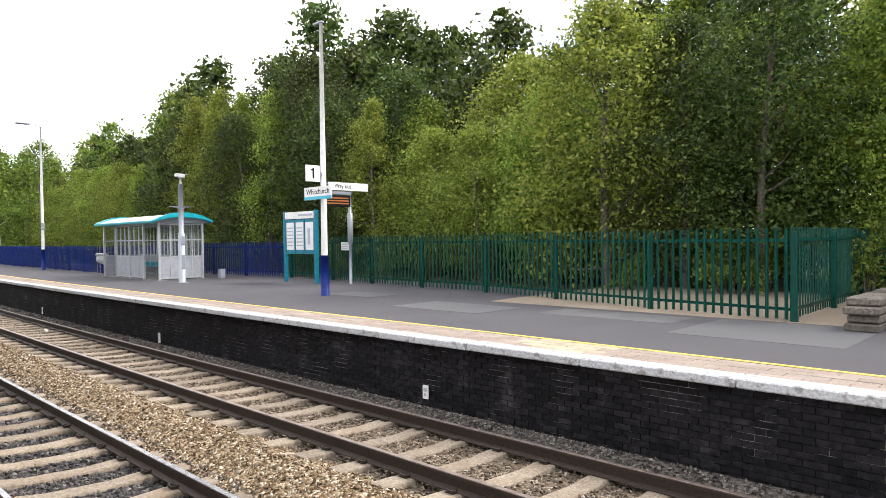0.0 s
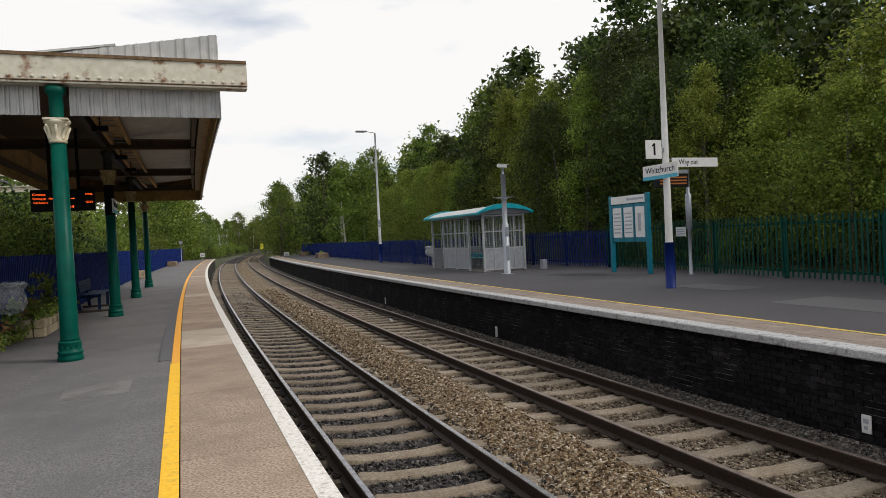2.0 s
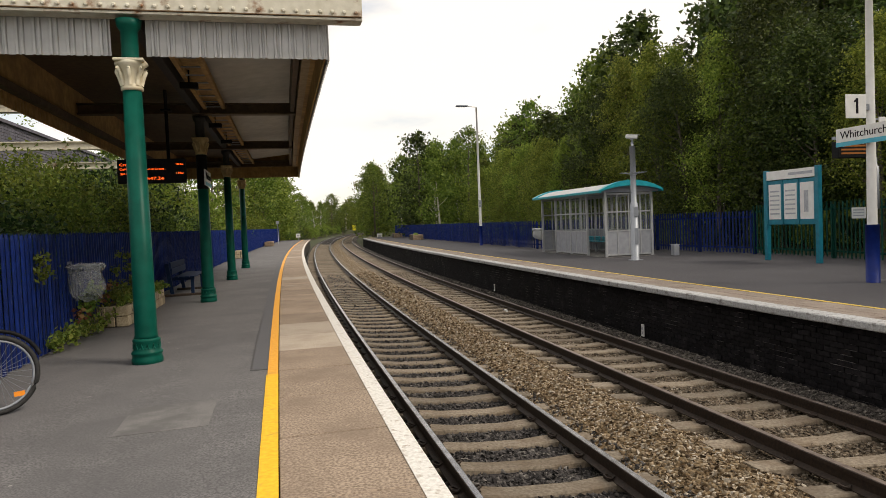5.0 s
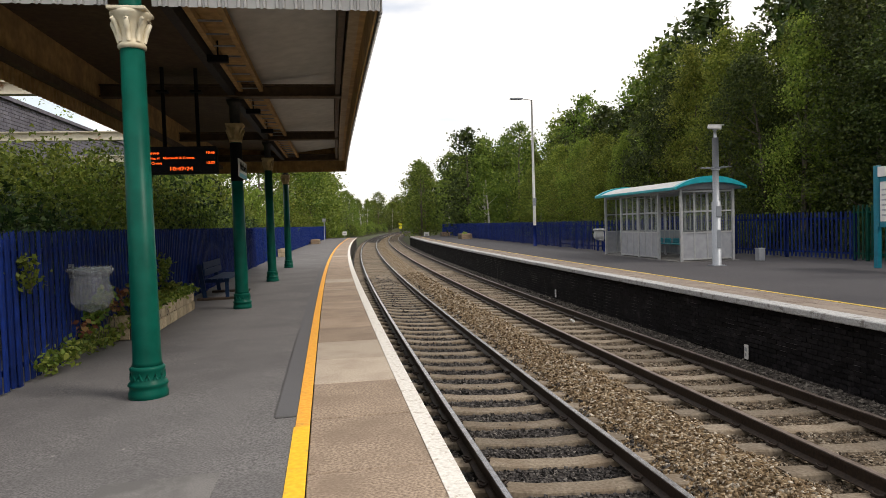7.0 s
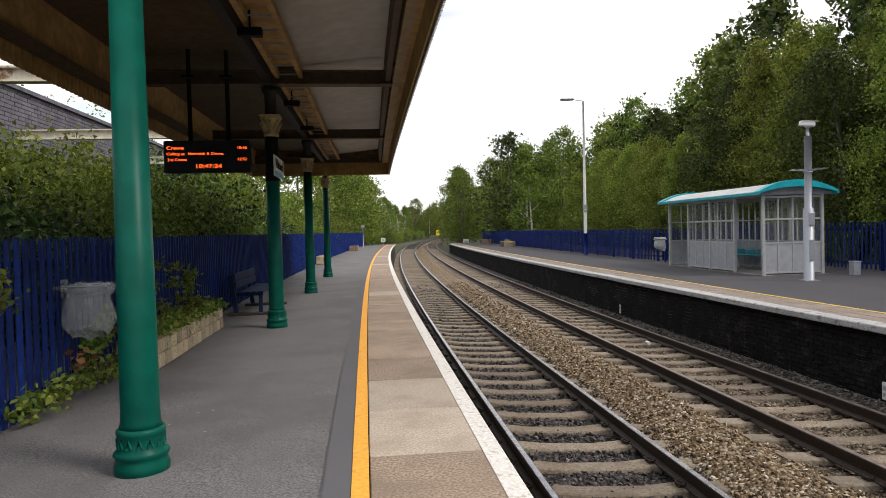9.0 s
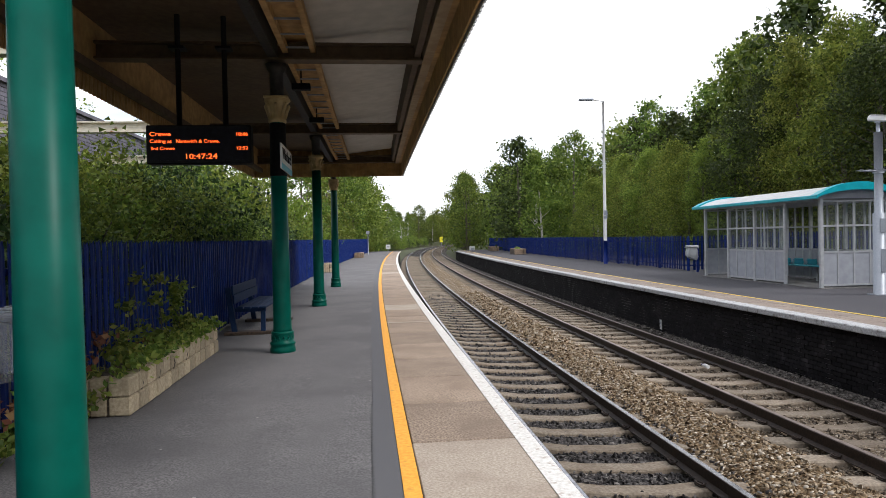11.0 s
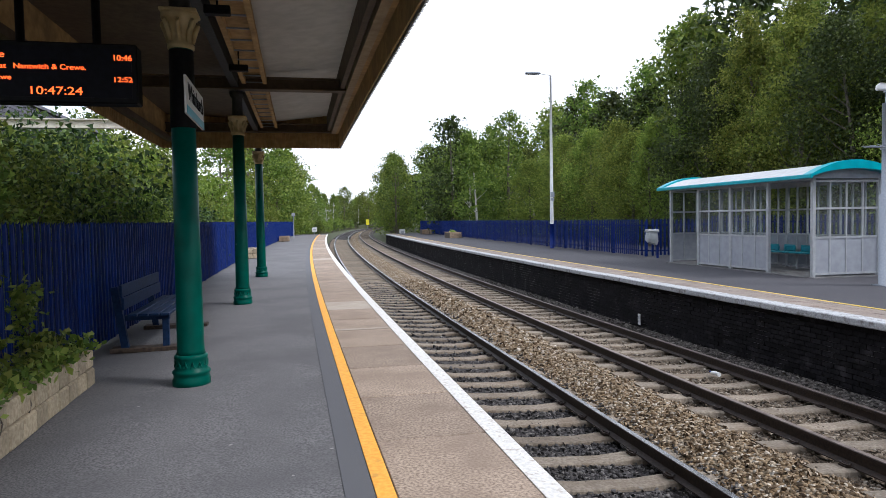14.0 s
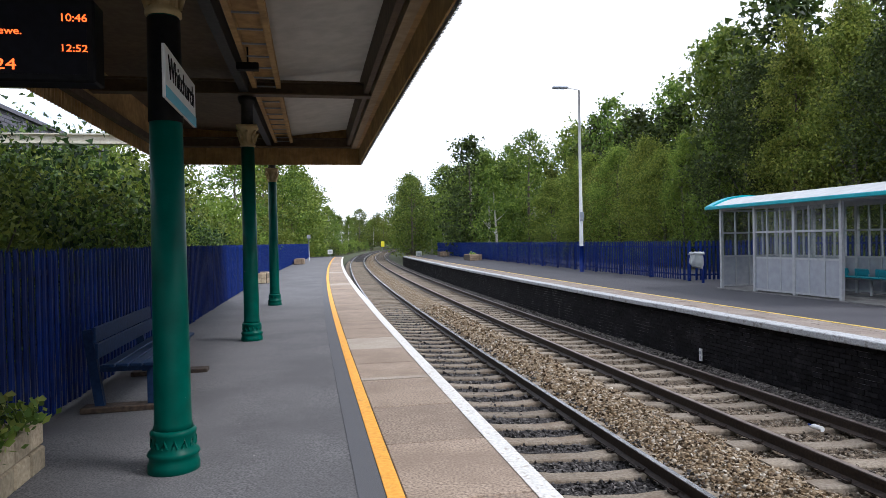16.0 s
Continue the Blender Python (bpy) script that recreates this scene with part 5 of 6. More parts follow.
def planter(s0, s1, n0, n1, h, label, material, courses, block):
    t = thing("planter", spot((s0 + s1) / 2, (n0 + n1) / 2, lie(n1)), label, "planter")
    inv = t.matrix_basis.inverted()
    L, W = s1 - s0, n1 - n0
    hh = h / courses
    k = max(1, round(L / block))
    bl = L / k
    b0 = boxes((-0.09, 0.09, -bl / 2 + 0.006, bl / 2 - 0.006, 0.004, hh - 0.004), bevel=0.012)
    me = bpy.data.meshes.new("block")
    b0.to_mesh(me)
    b0.free()
    me.materials.append(material)
    for c in range(courses):
        for i in range(k):
            share("block", me, t, Matrix.Translation((W / 2 - 0.09 + random.uniform(-0.008, 0.008), -L / 2 + (i + 0.5) * bl, c * hh)))
        for y in (-L / 2 + 0.09, L / 2 - 0.09):
            w = (W - 0.2) / 2
            for j in range(2):
                share("block", me, t, Matrix.Translation((-W / 2 + w * (j + 0.5), y + random.uniform(-0.01, 0.01), c * hh)) @ Matrix.Rotation(math.pi / 2, 4, "Z") @ Matrix.Diagonal((1, w / bl, 1, 1)))
    part("mortar_core", boxes((-W / 2, W / 2 - 0.1, -L / 2 + 0.03, L / 2 - 0.03, 0.0, h - 0.04)), M_SOIL, t)
    return t


planter(10.71, 14.08, -3.63, -3.16, 0.33, "low planter of buff stone blocks by the fence", M_STONE, 2, 0.235)
planter(35.2, 36.7, -3.6, -3.05, 0.4, "small planter of pale blocks by the fence", M_STONE, 2, 0.3)
planter(58.0, 60.0, -3.5, -2.8, 0.4, "small timber-edged planter by the fence", M_WOOD, 2, 0.6)
planter(56.1, 58.4, 9.1, 10.0, 0.45, "timber planter on the far platform", M_WOOD, 3, 0.8)
planter(71.0, 73.0, 9.1, 10.0, 0.45, "timber planter on the far platform", M_WOOD, 3, 0.8)


def bicycle():
    t = thing("bicycle", Matrix.Translation((-3.34, 4.86, lie(-3.0))) @ Matrix.Rotation(math.atan2(0.72, 0.69), 4, "Z") @ Matrix.Rotation(radians(-6), 4, "X"), "parked bicycle with silver wheels and black tyres", "bicycle")
    for x in (0.0, -1.05):
        R = 0.33
        circ = lambda r: [(x + r * math.cos(a), 0, R + r * math.sin(a)) for a in (2 * math.pi * j / 36 for j in range(37))]
        bm = bmesh.new()
        tube(bm, circ(R - 0.022), 0.022, 8, caps=False)
        wheel = part("wheel", bm, M_TYRE, t, "black tyre")
        bm = bmesh.new()
        tube(bm, circ(R - 0.05), 0.011, 6, caps=False)
        part("rim", bm, M_GALV, wheel)
        bm = bmesh.new()
        for j in range(28):
            a = 2 * math.pi * j / 28
            sd = 0.03 if j % 2 else -0.03
            tube(bm, [(x + 0.02 * math.cos(a + 1), sd, R + 0.02 * math.sin(a + 1)), (x + 0.28 * math.cos(a), 0, R + 0.28 * math.sin(a))], 0.0016, 4, caps=False)
        tube(bm, [(x, -0.05, R), (x, 0.05, R)], 0.022, 8)
        part("spokes", bm, M_GALV, wheel)
        part("reflector", boxes((x + 0.12, x + 0.2, -0.008, 0.008, R - 0.2, R - 0.16)), M_ORANGE, wheel)
        bm = bmesh.new()
        tube(bm, [(x + 0.36 * math.cos(a), 0, R + 0.36 * math.sin(a)) for a in (radians(20 + 12 * j) for j in range(12))], 0.018, 6)
        part("mudguard", bm, M_BLACK, t)
    bm = bmesh.new()
    for p in (((0, 0, 0.33), (-0.18, 0, 0.95)), ((-0.14, 0, 0.82), (-0.62, 0, 0.3)), ((-0.16, 0, 0.88), (-0.72, 0, 0.8)), ((-0.62, 0, 0.3), (-0.76, 0, 0.92)), ((-0.62, 0, 0.3), (-1.05, 0, 0.33)), ((-0.72, 0, 0.78), (-1.05, 0, 0.33))):
        tube(bm, p, 0.017, 8)
    part("frame", bm, M_BLACK, t)
    bm = bmesh.new()
    tube(bm, [(-0.2, -0.28, 1.02), (-0.18, -0.1, 1.0), (-0.18, 0.1, 1.0), (-0.2, 0.28, 1.02)], 0.013, 6)
    tube(bm, [(-0.18, 0, 0.93), (-0.18, 0, 1.0)], 0.014, 6)
    part("handlebar", bm, M_GALV, t)
    part("saddle", boxes((-0.92, -0.66, -0.07, 0.07, 0.93, 0.98), bevel=0.02), M_BLACK, t)


bicycle()

# markers at the platform ends
def end_board(s, n, label, w=0.5, h=0.45, z=0.35):
    t = thing("end_board", spot(s, n, lie(n)), label, "sign")
    part("board", boxes((-w / 2, w / 2, -0.015, 0.015, z, z + h), bevel=0.004), M_WHITE, t)
    part("board_print", boxes((-w * 0.3, w * 0.3, -0.019, -0.0155, z + h * 0.3, z + h * 0.65)), M_GREYINK, t)
    part("post", boxes((-0.03, 0.03, 0.016, 0.06, 0, z + h)), M_GALV, t)


end_board(79.2, -1.4, "small white board at the platform end")
end_board(88.5, 8.8, "small white board beyond the platform end", 0.7, 0.7, -0.4)
bm = bmesh.new()
t = thing("sign_post", spot(66.0, -2.8), "slim grey post with a small plate", "sign post")
tube(bm, [(0, 0, 0), (0, 0, 2.2)], 0.04, 8)
part("pole", bm, M_GALV, t)
part("plate", boxes((-0.15, 0.15, -0.06, -0.04, 1.9, 2.2)), M_PANEL, t)
t = thing("warning_sign", spot(-1.75, 15.5), "white warning sign with a yellow triangle on a post", "sign")
part("post", boxes((-0.03, 0.03, -0.03, 0.03, 0, 3.0)), M_GALV, t)
part("plate", boxes((-0.35, 0.35, -0.05, -0.035, 2.45, 3.0), bevel=0.004), M_WHITE, t)
bm = bmesh.new()
vs = [bm.verts.new(p) for p in ((-0.22, -0.053, 2.52), (0.22, -0.053, 2.52), (0, -0.053, 2.9))]
bm.faces.new(vs)
part("triangle", bm, M_SIGNYEL, t)
t = thing("stone_wall", spot(-2.3, 11.95), "low wall of rough grey stones", "wall")
for c in range(4):
    for i in range(5):
        part("stone", boxes((-1.6 + i * 0.6 + (c % 2) * 0.12, -1.02 + i * 0.6 + (c % 2) * 0.12, -0.22, 0.22 + random.uniform(-0.03, 0.03), c * 0.125, c * 0.125 + 0.115), bevel=0.02), M_GREY_STONE, t)

# far footbridge across the line
fb = thing("footbridge", spot(232, 8.5), "pale footbridge across the line far away", "footbridge")
part("deck", boxes((-3.5, 17, -1.0, 1.0, 5.2, 5.6)), M_CREAM, fb)
for y in (-1.0, 0.95):
    part("parapet", boxes((-3.5, 17, y, y + 0.05, 6.6, 6.75), (-3.5, 17, y, y + 0.05, 6.1, 6.2), *[(-3.5 + i * 1.2, -3.4 + i * 1.2, y, y + 0.05, 5.6, 6.7) for i in range(18)]), M_CREAM, fb)
for x in (-3.2, 16):
    part("pier", boxes((x - 0.15, x + 0.15, -0.8, 0.8, -1.3, 5.2)), M_DULL_FACE, fb)
t = thing("lineside_sign", spot(215, 1.0, -1.2), "yellow lineside sign far along the track", "sign")
part("post", boxes((-0.06, 0.06, -0.06, 0.06, 0, 2.2)), M_GALV, t)
part("plate", boxes((-0.5, 0.5, -0.1, -0.06, 1.3, 3.0)), M_SIGNYEL, t)

# ---------------------------------------------------------------- plants
def leaf_mesh(name, centres, spread, per, size, material, rng, droop=0.35, fine=False):
    """Many small leaves gathered in loose clumps."""
    c = np.repeat(np.asarray(centres, float), per, axis=0)
    k = len(c)
    sp = np.repeat(np.asarray(spread, float), per)[:, None]
    off = rng.normal(size=(k, 3)) * sp * np.array([0.55, 0.55, 0.42])
    p = c + off
    a = rng.normal(size=(k, 3))
    a[:, 2] = a[:, 2] * 0.7 - droop
    a /= np.linalg.norm(a, axis=1)[:, None]
    b = np.cross(a, rng.normal(size=(k, 3)))
    b /= np.linalg.norm(b, axis=1)[:, None]
    sz = size * rng.uniform(0.6, 1.3, (k, 1))
    if fine:
        q = np.stack([p - a * sz * 0.7 - b * sz * 0.62, p - a * sz * 0.7 + b * sz * 0.62, p + a * sz * 0.85], axis=1)
    else:
        q = np.stack([p - a * sz, p + b * sz * 0.62, p + a * sz, p - b * sz * 0.62], axis=1)
    e = q.shape[1]
    me = bpy.data.meshes.new(name)
    me.vertices.add(e * k)
    me.vertices.foreach_set("co", q.ravel())
    me.loops.add(e * k)
    me.loops.foreach_set("vertex_index", np.arange(e * k, dtype=np.int32))
    me.polygons.add(k)
    me.polygons.foreach_set("loop_start", np.arange(0, e * k, e, dtype=np.int32))
    me.update(calc_edges=True)
    me.materials.append(material)
    return me


def tree(kind, seed, height, width, base, clumps, per, leaf, material, bark, label, limbs=14, lean=0.0):
    """A bent, tapering trunk, limbs to the clumps, and a ragged crown of leaves."""
    r = np.random.default_rng(seed)
    t = thing("tree", Matrix(), label, "tree", "trees of the wood")
    bend = r.normal(size=(2,)) * 0.25 + np.array([lean, 0])
    def axis(u):
        return np.array([bend[0] * u * u + 0.12 * math.sin(5 * u + seed), bend[1] * u * u + 0.12 * math.cos(4 * u + seed), height * u * 0.94])
    cs, sp = [], []
    for i in range(clumps):
        u = base + (1 - base) * r.uniform(0, 1) ** 0.85
        v = (u - base) / (1 - base)
        env = width * (math.sin(math.pi * min(1, 0.16 + 0.84 * v)) ** 0.75) * (0.75 + 0.45 * r.uniform()) * 0.5
        if kind == "birch":
            env *= 1.15 - 0.55 * v
        a = r.uniform(0, 2 * math.pi)
        rad = env * math.sqrt(r.uniform(0.12, 1.0))
        c = axis(u) + np.array([rad * math.cos(a), rad * math.sin(a), r.uniform(-0.3, 0.5)])
        cs.append(c)
        sp.append(r.uniform(0.5, 1.05) * (1.15 - 0.5 * v) * width / 5.0)
    bm = bmesh.new()
    us = [0, 0.04, 0.2, 0.4, 0.6, 0.8, 0.97]
    tr = 0.016 * height
    tube(bm, [axis(u) - np.array([0, 0, 0.1 if u == 0 else 0]) for u in us], [tr * q for q in (1.35, 1.0, 0.85, 0.65, 0.45, 0.25, 0.06)], 8)
    for i in sorted(range(len(cs)), key=lambda j: cs[j][2])[:: max(1, len(cs) // limbs)]:
        e = cs[i]
        u0 = max(0.08, e[2] / (height * 0.94) - 0.16)
        p0 = axis(u0)
        mid = (p0 + e) / 2 + np.array([0, 0, -0.15])
        tube(bm, [p0, mid, e], [tr * 0.42 * (1.1 - u0), tr * 0.26 * (1.1 - u0), 0.012], 5)
    part("trunk", bm, bark, t)
    me = leaf_mesh("crown", cs, sp, per, leaf, material, r, 0.35, True)
    ob = new("crown", me)
    ob.parent = t
    return t


def bush(seed, height, width, depth, clumps, per, leaf, material, label, name="bush", group="bushes behind the fence"):
    r = np.random.default_rng(seed)
    t = thing(name, Matrix(), label, "bush", group)
    cs, sp = [], []
    for i in range(clumps):
        x, y = r.uniform(-1, 1), r.uniform(-1, 1)
        top = height * (1 - 0.35 * (x * x + y * y) ** 1.2 * 0.5) * r.uniform(0.75, 1.05)
        cs.append((x * width / 2, y * depth / 2, top * r.uniform(0.1, 1.0) ** 0.6))
        sp.append(r.uniform(0.22, 0.45) * min(1.2, height / 2.2))
    bm = bmesh.new()
    for i in range(0, clumps, max(1, clumps // 14)):
        c = np.array(cs[i])
        tube(bm, [(c[0] * 0.3, c[1] * 0.3, -0.1), (c[0] * 0.6, c[1] * 0.6, c[2] * 0.5), c], [0.035, 0.022, 0.008], 5)
    part("stem", bm, M_BARK, t)
    ob = new("foliage", leaf_mesh("foliage", cs, sp, per, leaf, material, r, 0.35, True))
    ob.parent = t
    return t


BIRCH = "slender birch with light green leaves at the wood's edge"
OAK = "dense dark green broadleaved tree in the wood"
near_trees = [
    tree("birch", 1, 11.5, 4.6, 0.16, 140, 130, 0.084, M_LEAF_SUNLIT, M_BARK, BIRCH),
    tree("birch", 2, 12.5, 5.0, 0.2, 140, 130, 0.084, M_LEAF_SUNLIT, M_BIRCH, BIRCH, 4),
    tree("broad", 3, 11.0, 6.0, 0.12, 150, 125, 0.088, M_LEAF_D, M_BARK, OAK),
    tree("broad", 4, 10.0, 5.6, 0.1, 150, 125, 0.085, M_LEAF_SUNLIT, M_BARK, "green broadleaved tree at the wood's edge"),
]
far_trees = [
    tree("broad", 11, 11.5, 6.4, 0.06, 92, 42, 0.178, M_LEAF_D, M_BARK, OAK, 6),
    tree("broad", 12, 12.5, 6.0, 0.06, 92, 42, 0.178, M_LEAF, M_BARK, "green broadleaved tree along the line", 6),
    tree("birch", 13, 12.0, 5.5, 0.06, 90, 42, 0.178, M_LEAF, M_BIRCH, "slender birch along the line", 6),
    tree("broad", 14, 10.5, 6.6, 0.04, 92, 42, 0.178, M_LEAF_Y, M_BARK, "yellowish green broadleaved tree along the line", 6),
]
bushes = [
    bush(21, 2.4, 3.4, 2.2, 80, 90, 0.054, M_LEAF_SHRUB, "dark green shrub behind the fence"),
    bush(22, 3.2, 3.0, 2.4, 84, 80, 0.055, M_LEAF, "leafy green shrub behind the fence"),
    bush(23, 2.8, 3.6, 2.4, 84, 80, 0.055, M_LEAF_Y, "yellowish green shrub behind the fence"),
]
low_bushes = [
    bush(31, 2.6, 3.4, 2.4, 55, 40, 0.1, M_LEAF_D, "dark green shrub behind the fence"),
    bush(32, 3.2, 3.2, 2.4, 60, 40, 0.1, M_LEAF, "leafy green shrub behind the fence"),
    bush(33, 2.8, 3.6, 2.6, 60, 40, 0.1, M_LEAF_Y, "yellowish green shrub behind the fence"),
]
used = set()


def plant(src, s, n, z, scale, turn):
    m = Matrix.Translation(at(s, n, z)) @ Matrix.Rotation(turn, 4, "Z") @ Matrix.Diagonal((scale[0], scale[0], scale[1], 1))
    if src.name in used:
        return copy_thing(src, m)
    used.add(src.name)
    src.matrix_basis = m
    return src


pr = random.Random(17)
# the wood behind the far platform
for row, (n0, gap, sc) in enumerate(((16.9, 2.4, 0.9), (19.8, 2.6, 1.05), (23.0, 2.8, 1.14), (26.5, 2.8, 1.16))):
    s = -18 + row if row < 3 else 6
    while s < (62 if row < 3 else 36):
        if row < (2 if s < 34 else 1) and -10 < s < 62:
            # sunlit leaf colour from 4 to 17; dark-leaved trees paint in shade around it
            src = pr.choice((near_trees[0], near_trees[1], near_trees[3], near_trees[3]) if 4 < s < 17 else (near_trees[2],) if s < 4 or s < 36 and pr.random() < 0.8 else (near_trees[0], near_trees[3]))
        else:
            src = pr.choice(far_trees[:1] if s < 40 else far_trees[:3])
        if row < 2 and -10 < s < 4 and int(s * 3) % 3 != 0:
            src = near_trees[3 if row else 0]
        k = sc * pr.uniform(0.85, 1.12) * (1.0 if s < 7 else 0.86 if s < 18 else 1.05 if s < 25 else 1.13 if s < 36 else 0.9)
        plant(src, s, n0 + pr.uniform(-0.9, 0.9), -0.1, (k * pr.uniform(0.9, 1.1), k), pr.uniform(0, 6.28))
        s += gap * pr.uniform(0.75, 1.25)
s = 62.0
while s < 300:
    for n0 in (12.6 if s < 96 else 9.6, 17.0, 22.0) if s < 130 else (9.6, 15.0):
        k = pr.uniform(0.85, 1.15)
        plant(pr.choice(far_trees), s + pr.uniform(-1, 1), n0 + pr.uniform(-0.8, 0.8), -0.8, (k, k), pr.uniform(0, 6.28))
    s += 4.6 if s < 130 else 9.0
# undergrowth below the wood
for n0, h in ((15.7, 0.7), (17.8, 1.0), (21.5, 1.3)):
    s = -22.0
    while s < 60:
        k = h * pr.uniform(0.7, 1.25)
        plant(pr.choice(low_bushes[:2]), s, n0 + pr.uniform(-0.3, 0.3), -0.1, (k * 0.9, k), pr.uniform(0, 6.28))
        s += 2.6
# shrubs behind the near fence
for n0, s0, s1, gap, h0, h1 in ((-6.0, 5.5, 26, 1.5, 0.9, 1.08), (-7.6, 7, 16, 1.8, 0.85, 1.05), (-7.6, 16, 40, 1.8, 1.1, 1.5), (-5.9, 27, 92, 2.3, 0.9, 1.2), (-7.6, 26, 92, 2.6, 1.2, 1.9)):
    s = s0
    while s < s1:
        k = pr.uniform(h0, h1)
        plant(pr.choice((bushes[:1] if n0 > -7 and s < 14.5 else bushes[1:]) if s < 24 else (bushes if s < 34 else low_bushes)), s, n0 + pr.uniform(-0.3, 0.3), -0.2, (k * 0.95, k), pr.uniform(0, 6.28))
        s += gap * pr.uniform(0.8, 1.2)
for s, n, k in ((20.2, -6.3, 1.3), (21.4, -6.6, 1.35), (22.8, -6.2, 1.2)):
    plant(bushes[0], s, n, -0.2, (k * 0.75, k), pr.uniform(0, 6.28))
s = 27.5
while s < 42:
    k = pr.uniform(1.6, 1.95)
    plant(pr.choice(bushes[1:]), s, -8.2, -0.2, (k * 0.9, k), pr.uniform(0, 6.28))
    s += 1.9
# trees beyond the near platform
for s, n, k in ((90, -5.6, 1.0), (48, -9.5, 0.6), (54, -10.5, 0.7), (61, -8.0, 0.75), (67, -8.5, 0.85), (74, -7.5, 0.9), (80, -8, 0.9), (88, -9, 0.8), (36, -12, 0.62), (42, -11, 0.6), (78, -6.0, 0.72), (83, -5.6, 0.8), (88, -5.4, 0.78), (94, -5.6, 0.85), (99, -5.2, 0.9),
                (105, -6.0, 0.95), (113, -6.2, 0.9), (121, -7, 0.85), (130, -9, 0.7), (140, -8.5, 0.75), (152, -9, 0.8), (165, -8.5, 0.85), (180, -9, 0.95), (195, -8.5, 1.0), (212, -9, 1.05), (240, -9.5, 1.1), (262, -8, 1.1), (285, -6, 1.1)):
    plant(pr.choice(far_trees[1:] if s < 125 else far_trees), s, n, -0.5, (k * 1.15, k), pr.uniform(0, 6.28))
for s in range(262, 420, 26):
    for n in (-22, -14, -6, 2, 10, 18):
        plant(pr.choice(far_trees), s + pr.uniform(-3, 3), n - 12 + pr.uniform(-3, 3), -1.2, (1.55, pr.uniform(0.85, 1.25)), pr.uniform(0, 6.28))
for s in range(84, 230, 5):
    plant(pr.choice(low_bushes), s, -4.8 + pr.uniform(-0.6, 0.6), -1.2, (1.15, pr.uniform(0.8, 1.5)), pr.uniform(0, 6.28))


for i, src in enumerate(near_trees + far_trees + bushes + low_bushes):
    if src.name not in used:
        plant(src, 30 + 2.5 * i, 27.0, 0.1, (1.0, 1.0), 0.0)


def creeper(name, spots, label, material=None, size=0.036, root=0.0):
    """Trailing ivy: short runs of stem with leaves."""
    r = np.random.default_rng(len(spots) + int(spots[0][0] * 10))
    t = thing(name, Matrix(), label, "plant")
    cs, sp = [], []
    bm = bmesh.new()
    for s, n, z, spread, k in spots:
        p = at(s, n, z)
        for i in range(k):
            cs.append((p.x + r.normal() * spread * 0.4, p.y + r.normal() * spread, p.z + abs(r.normal()) * spread * 0.6))
            sp.append(0.1)
        tube(bm, [(p.x, p.y, min(root, p.z)), (p.x + 0.02, p.y + 0.05, (root + p.z) * 0.5 + 0.02), (p.x, p.y, p.z + 0.03)], [0.008, 0.006, 0.003], 4)
    part("stem", bm, M_BARK, t)
    ob = new("leaves", leaf_mesh("leaves", cs, sp, 16, size, material or M_IVY, r, 0.6))
    ob.parent = t


creeper("ivy", [(10.9 + 0.16 * i, -3.45 + 0.12 * math.sin(i), 0.33, 0.12, 3) for i in range(20)], "ivy and weeds growing over the stone planter")
creeper("ivy", [(10.9 + 0.16 * i, -3.25 + 0.06 * math.sin(2 * i), 0.31, 0.09, 3) for i in range(20)], "fresh green ivy trailing along the stone planter")
creeper("ivy", [(13.6, -3.57, 0.45 + 0.1 * i, 0.1, 5) for i in range(5)], "bushy ivy climbing the navy fence")
creeper("ivy", [(8.6 + 0.16 * i, -3.57, 0.04, 0.14, 5) for i in range(14)], "ivy and weeds along the foot of the fence")
creeper("ivy", [(9.9 + 0.1 * i, -3.53, 0.3 + 0.05 * i, 0.1, 5) for i in range(6)], "ivy hanging through the navy fence")
creeper("ivy", [(8.3, -3.55, 1.15 - 0.08 * i, 0.05, 2) for i in range(4)], "sprig of leaves through the navy fence", M_LEAF_Y, 0.035, 0.85)
creeper("ivy", [(11.6 + 0.25 * i, -3.57, 0.5 + 0.25 * (i % 3), 0.08, 3) for i in range(7)], "ivy climbing the navy fence above the planter")
creeper("dry_weeds", [(9.7 + 0.5 * i, -3.56, 0.25 + 0.08 * (i % 4), 0.09, 2) for i in range(6)], "dry reddish weeds by the fence", M_DRY, 0.04)
creeper("planter_plants", [(56.5 + 0.4 * i, 9.55, 0.45, 0.12, 4) for i in range(5)], "green plants in the timber planter")

# ---------------------------------------------------------------- old wall behind the near platform
old = thing("retaining_wall", Matrix(), "old blue-grey brick wall with weeds on top", "wall", "", "structure")
sweep("wall_core", rect(-9.5, -9.02, -0.5, 5.0), steps(4, 40, 3), M_DULL_FACE, parent=old)
sweep("wall_coping", rect(-9.55, -8.93, 5.0, 5.1), steps(4, 40, 3), M_OLDWALL, parent=old)
sweep("string_course", rect(-9.02, -8.93, 3.55, 3.68), steps(4, 40, 3), M_OLDWALL, parent=old)
verts, faces = [], []
bl, bh = 0.3, 0.1
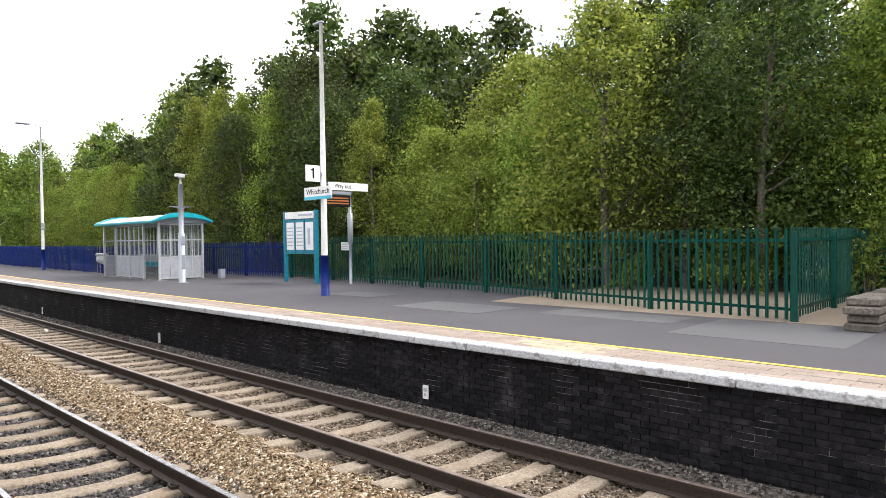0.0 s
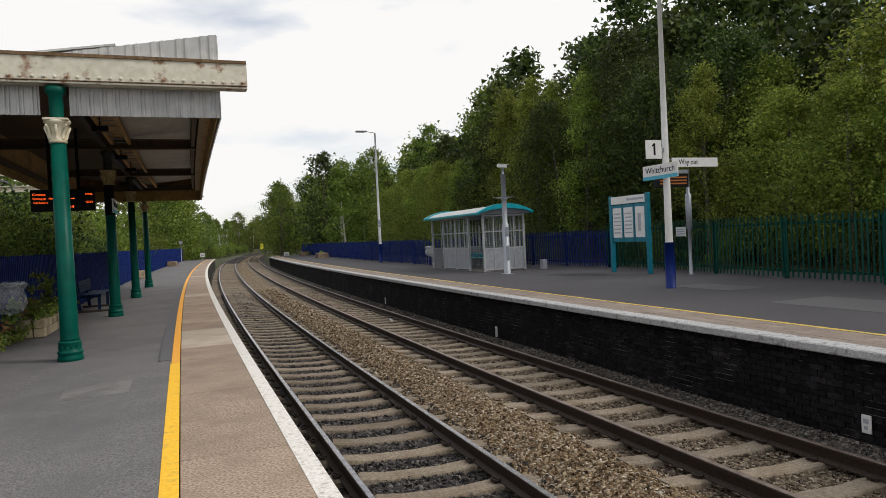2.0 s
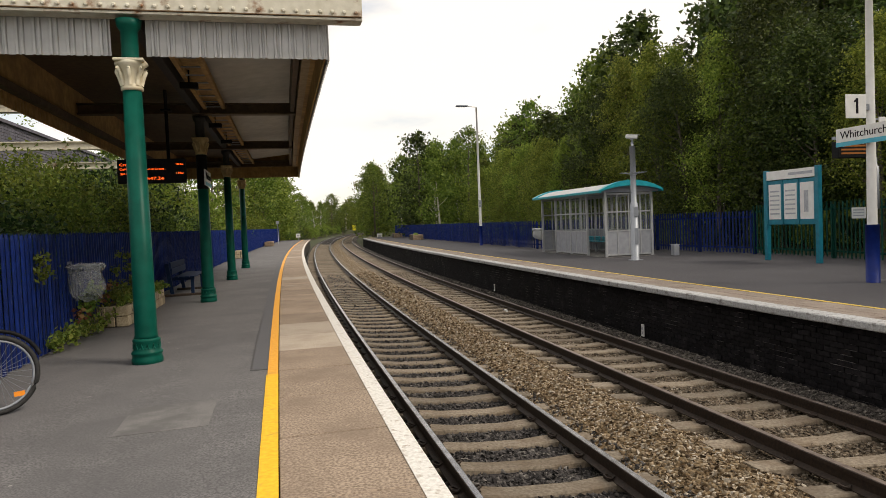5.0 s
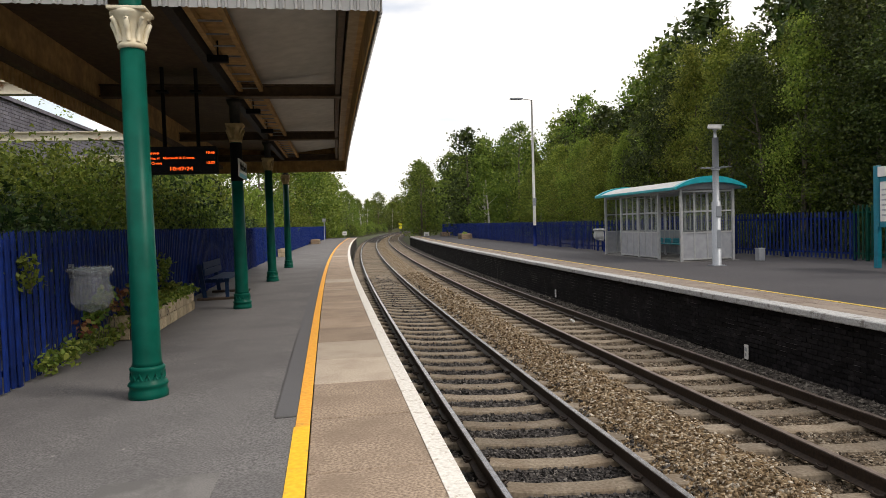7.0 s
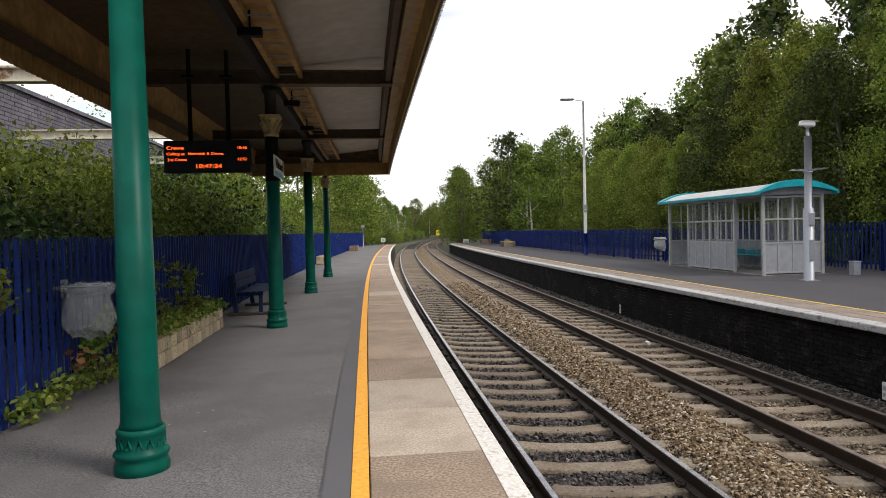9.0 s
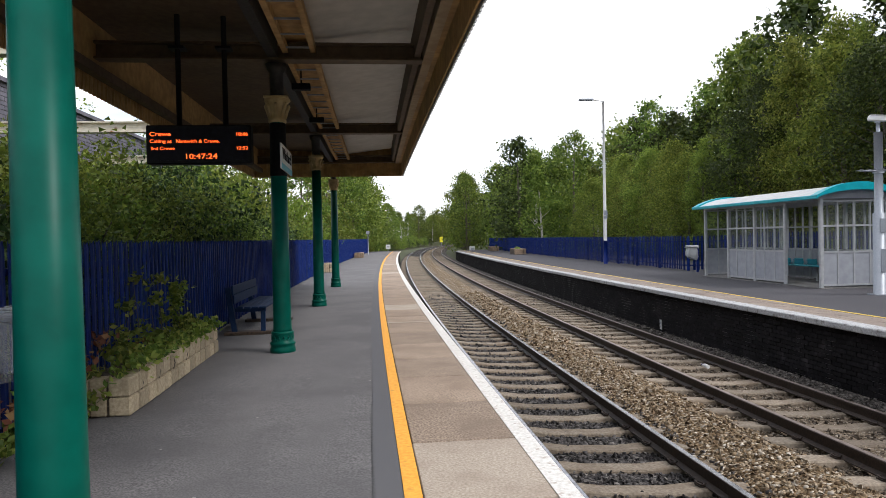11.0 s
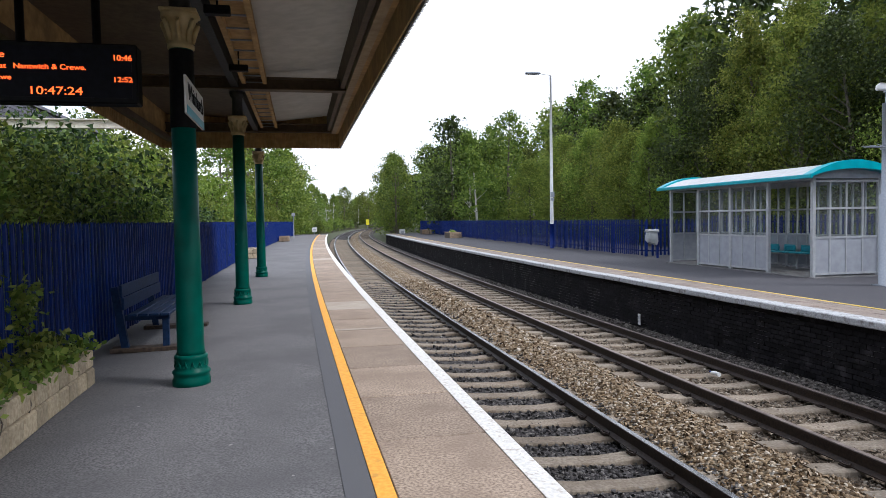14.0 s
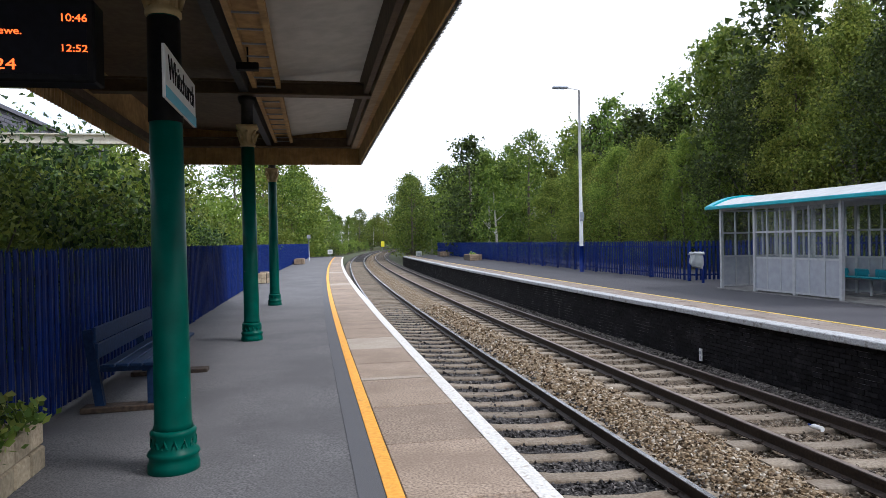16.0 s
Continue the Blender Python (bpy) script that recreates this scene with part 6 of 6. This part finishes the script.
for c in range(32):
    z = 1.8 + c * bh
    for i in range(int(36 / bl)):
        s = 4 + (i + 0.5 * (c % 2)) * bl
        o = len(verts)
        d = -9.0 + random.uniform(-0.006, 0.006)
        for n in (-9.03, d):
            for a, b in ((0.008, 0.008), (bl - 0.008, 0.008), (bl - 0.008, bh - 0.008), (0.008, bh - 0.008)):
                verts.append(at(s + a, n, z + b))
        faces += [(o + 4, o + 5, o + 6, o + 7), (o, o + 1, o + 5, o + 4), (o + 1, o + 2, o + 6, o + 5), (o + 2, o + 3, o + 7, o + 6), (o + 3, o, o + 4, o + 7)]
raw("brick_facing", verts, faces, M_OLDWALL, kind="stuff", parent=old)
t = thing("wall_weeds", Matrix(), "weeds growing on the old brick wall", "plant")
wr = np.random.default_rng(3)
cs = [tuple(at(s, -9.0 + wr.uniform(-0.3, 0.15), z + wr.uniform(0, 0.35))) for s, z in [(wr.uniform(6, 38), 5.1) for _ in range(16)] + [(wr.uniform(6, 38), 3.7) for _ in range(45)]]
ob = new("foliage", leaf_mesh("foliage", cs, [0.22] * len(cs), 14, 0.05, M_LEAF_Y, wr, -0.3))
ob.parent = t

# ---------------------------------------------------------------- slabs, coping stones and bricks
SL, PITCH = 1.11, 1.074
bm = boxes((-0.85, 0.0, -SL / 2 + 0.007, SL / 2 - 0.007, -0.1, 0.0), bevel=0.006)
slab_me = bpy.data.meshes.new("slab")
bm.to_mesh(slab_me)
bm.free()
slab_me.materials.append(M_SLAB)
pale_me = slab_me.copy()
pale_me.materials.clear()
pale_me.materials.append(M_SLAB_PALE)
for i in range(-16, 68):
    s = i * PITCH + 6.81
    share("slab", pale_me if i in (1, 2, 11, 24, 33, 47) else slab_me, platform_1, spot(s, 0.0, random.uniform(-0.003, 0.001), random.uniform(-0.15, 0.15)))
sweep("white_line", rect(-0.125, 0.003, 0.0, 0.005), steps(-10, 80, 1.0), M_WHITE_LINE, parent=platform_1)

sweep("pale_joint", rect(-0.85, -0.13, 0.0, 0.004), [16.02, 16.14], M_SLAB_PALE, parent=platform_1)

CL = 1.83
bm = boxes((5.955, 6.25, -CL / 2 + 0.004, CL / 2 - 0.004, -0.095, 0.008), bevel=0.014)
for v in bm.verts:
    v.co.x -= 6.1
cop_me = bpy.data.meshes.new("coping_stone")
bm.to_mesh(cop_me)
bm.free()
cop_me.materials.append(M_WHITE_EDGE)
for i in range(-8, 43):
    share("coping_stone", cop_me, platform_2, spot(i * CL * 0.968 + 0.5, 6.1, random.uniform(-0.004, 0.004), random.uniform(-0.12, 0.12)))
PL, PW = 0.42, 0.1825
bm = boxes((-PW / 2 + 0.003, PW / 2 - 0.003, -PL / 2 + 0.003, PL / 2 - 0.003, -0.03, 0.0), bevel=0.004)
pav_me = bpy.data.meshes.new("paving_block")
bm.to_mesh(pav_me)
bm.free()
pav_me.materials.append(M_PAVE2)
pav_pale_me = pav_me.copy()
pav_pale_me.materials.clear()
pav_pale_me.materials.append(M_PAVE_PALE)
bm = boxes((-PW / 2 + 0.003, PW / 2 - 0.003, -PL / 2 + 0.003, PL / 2 - 0.003, -0.03, 0.0))
bm.verts.index_update()
pverts = [v.co.copy() for v in bm.verts]
ppolys = [tuple(v.index for v in f.verts) for f in bm.faces]
bm.free()
verts, faces = [], []
for i in range(-27, 192):
    for j in range(4):
        s = (i + 0.5 * (j % 2)) * PL * 0.968
        m = spot(s, 6.25 + PW * (j + 0.5), random.uniform(-0.004, 0.003), random.uniform(-0.5, 0.5))
        if -6 < s < 20:
            share("paving_block", pav_pale_me if -0.4 < s < 0.83 and random.random() < 0.85 else pav_me, platform_2, m)
        else:
            o = len(verts)
            verts.extend(m @ v for v in pverts)
            faces.extend(tuple(o + k for k in q) for q in ppolys)
raw("distant_paving", verts, faces, M_PAVE2_J, kind="stuff", parent=platform_2)

BL, BH = 0.225, 0.075
bm = boxes((-0.012, 0.03, -BL / 2 + 0.005, BL / 2 - 0.005, 0.005, BH - 0.005), bevel=0.003)
brick_me = bpy.data.meshes.new("brick")
bm.to_mesh(brick_me)
bm.free()
brick_me.materials.append(M_BRICK)
bm = boxes((-0.012, 0.03, -BL / 2 + 0.005, BL / 2 - 0.005, 0.005, BH - 0.005))
bm.verts.index_update()
bverts = [v.co.copy() for v in bm.verts]
bpolys = [tuple(v.index for v in f.verts) for f in bm.faces]
bm.free()
verts, faces = [], []
for c in range(13):
    z = -0.11 - (c + 1) * BH
    for i in range(-33, 357):
        s = (i + 0.5 * (c % 2)) * BL * 0.968
        m = spot(s, 6.091 + random.uniform(-0.003, 0.003), z, random.uniform(-0.6, 0.6))
        if 4.0 < s < 9.2:
            share("brick", brick_me, platform_2, m)
        else:
            o = len(verts)
            verts.extend(m @ v for v in bverts)
            faces.extend(tuple(o + j for j in q) for q in bpolys)
raw("distant_brickwork", verts, faces, M_BRICK_J, kind="stuff", parent=platform_2)
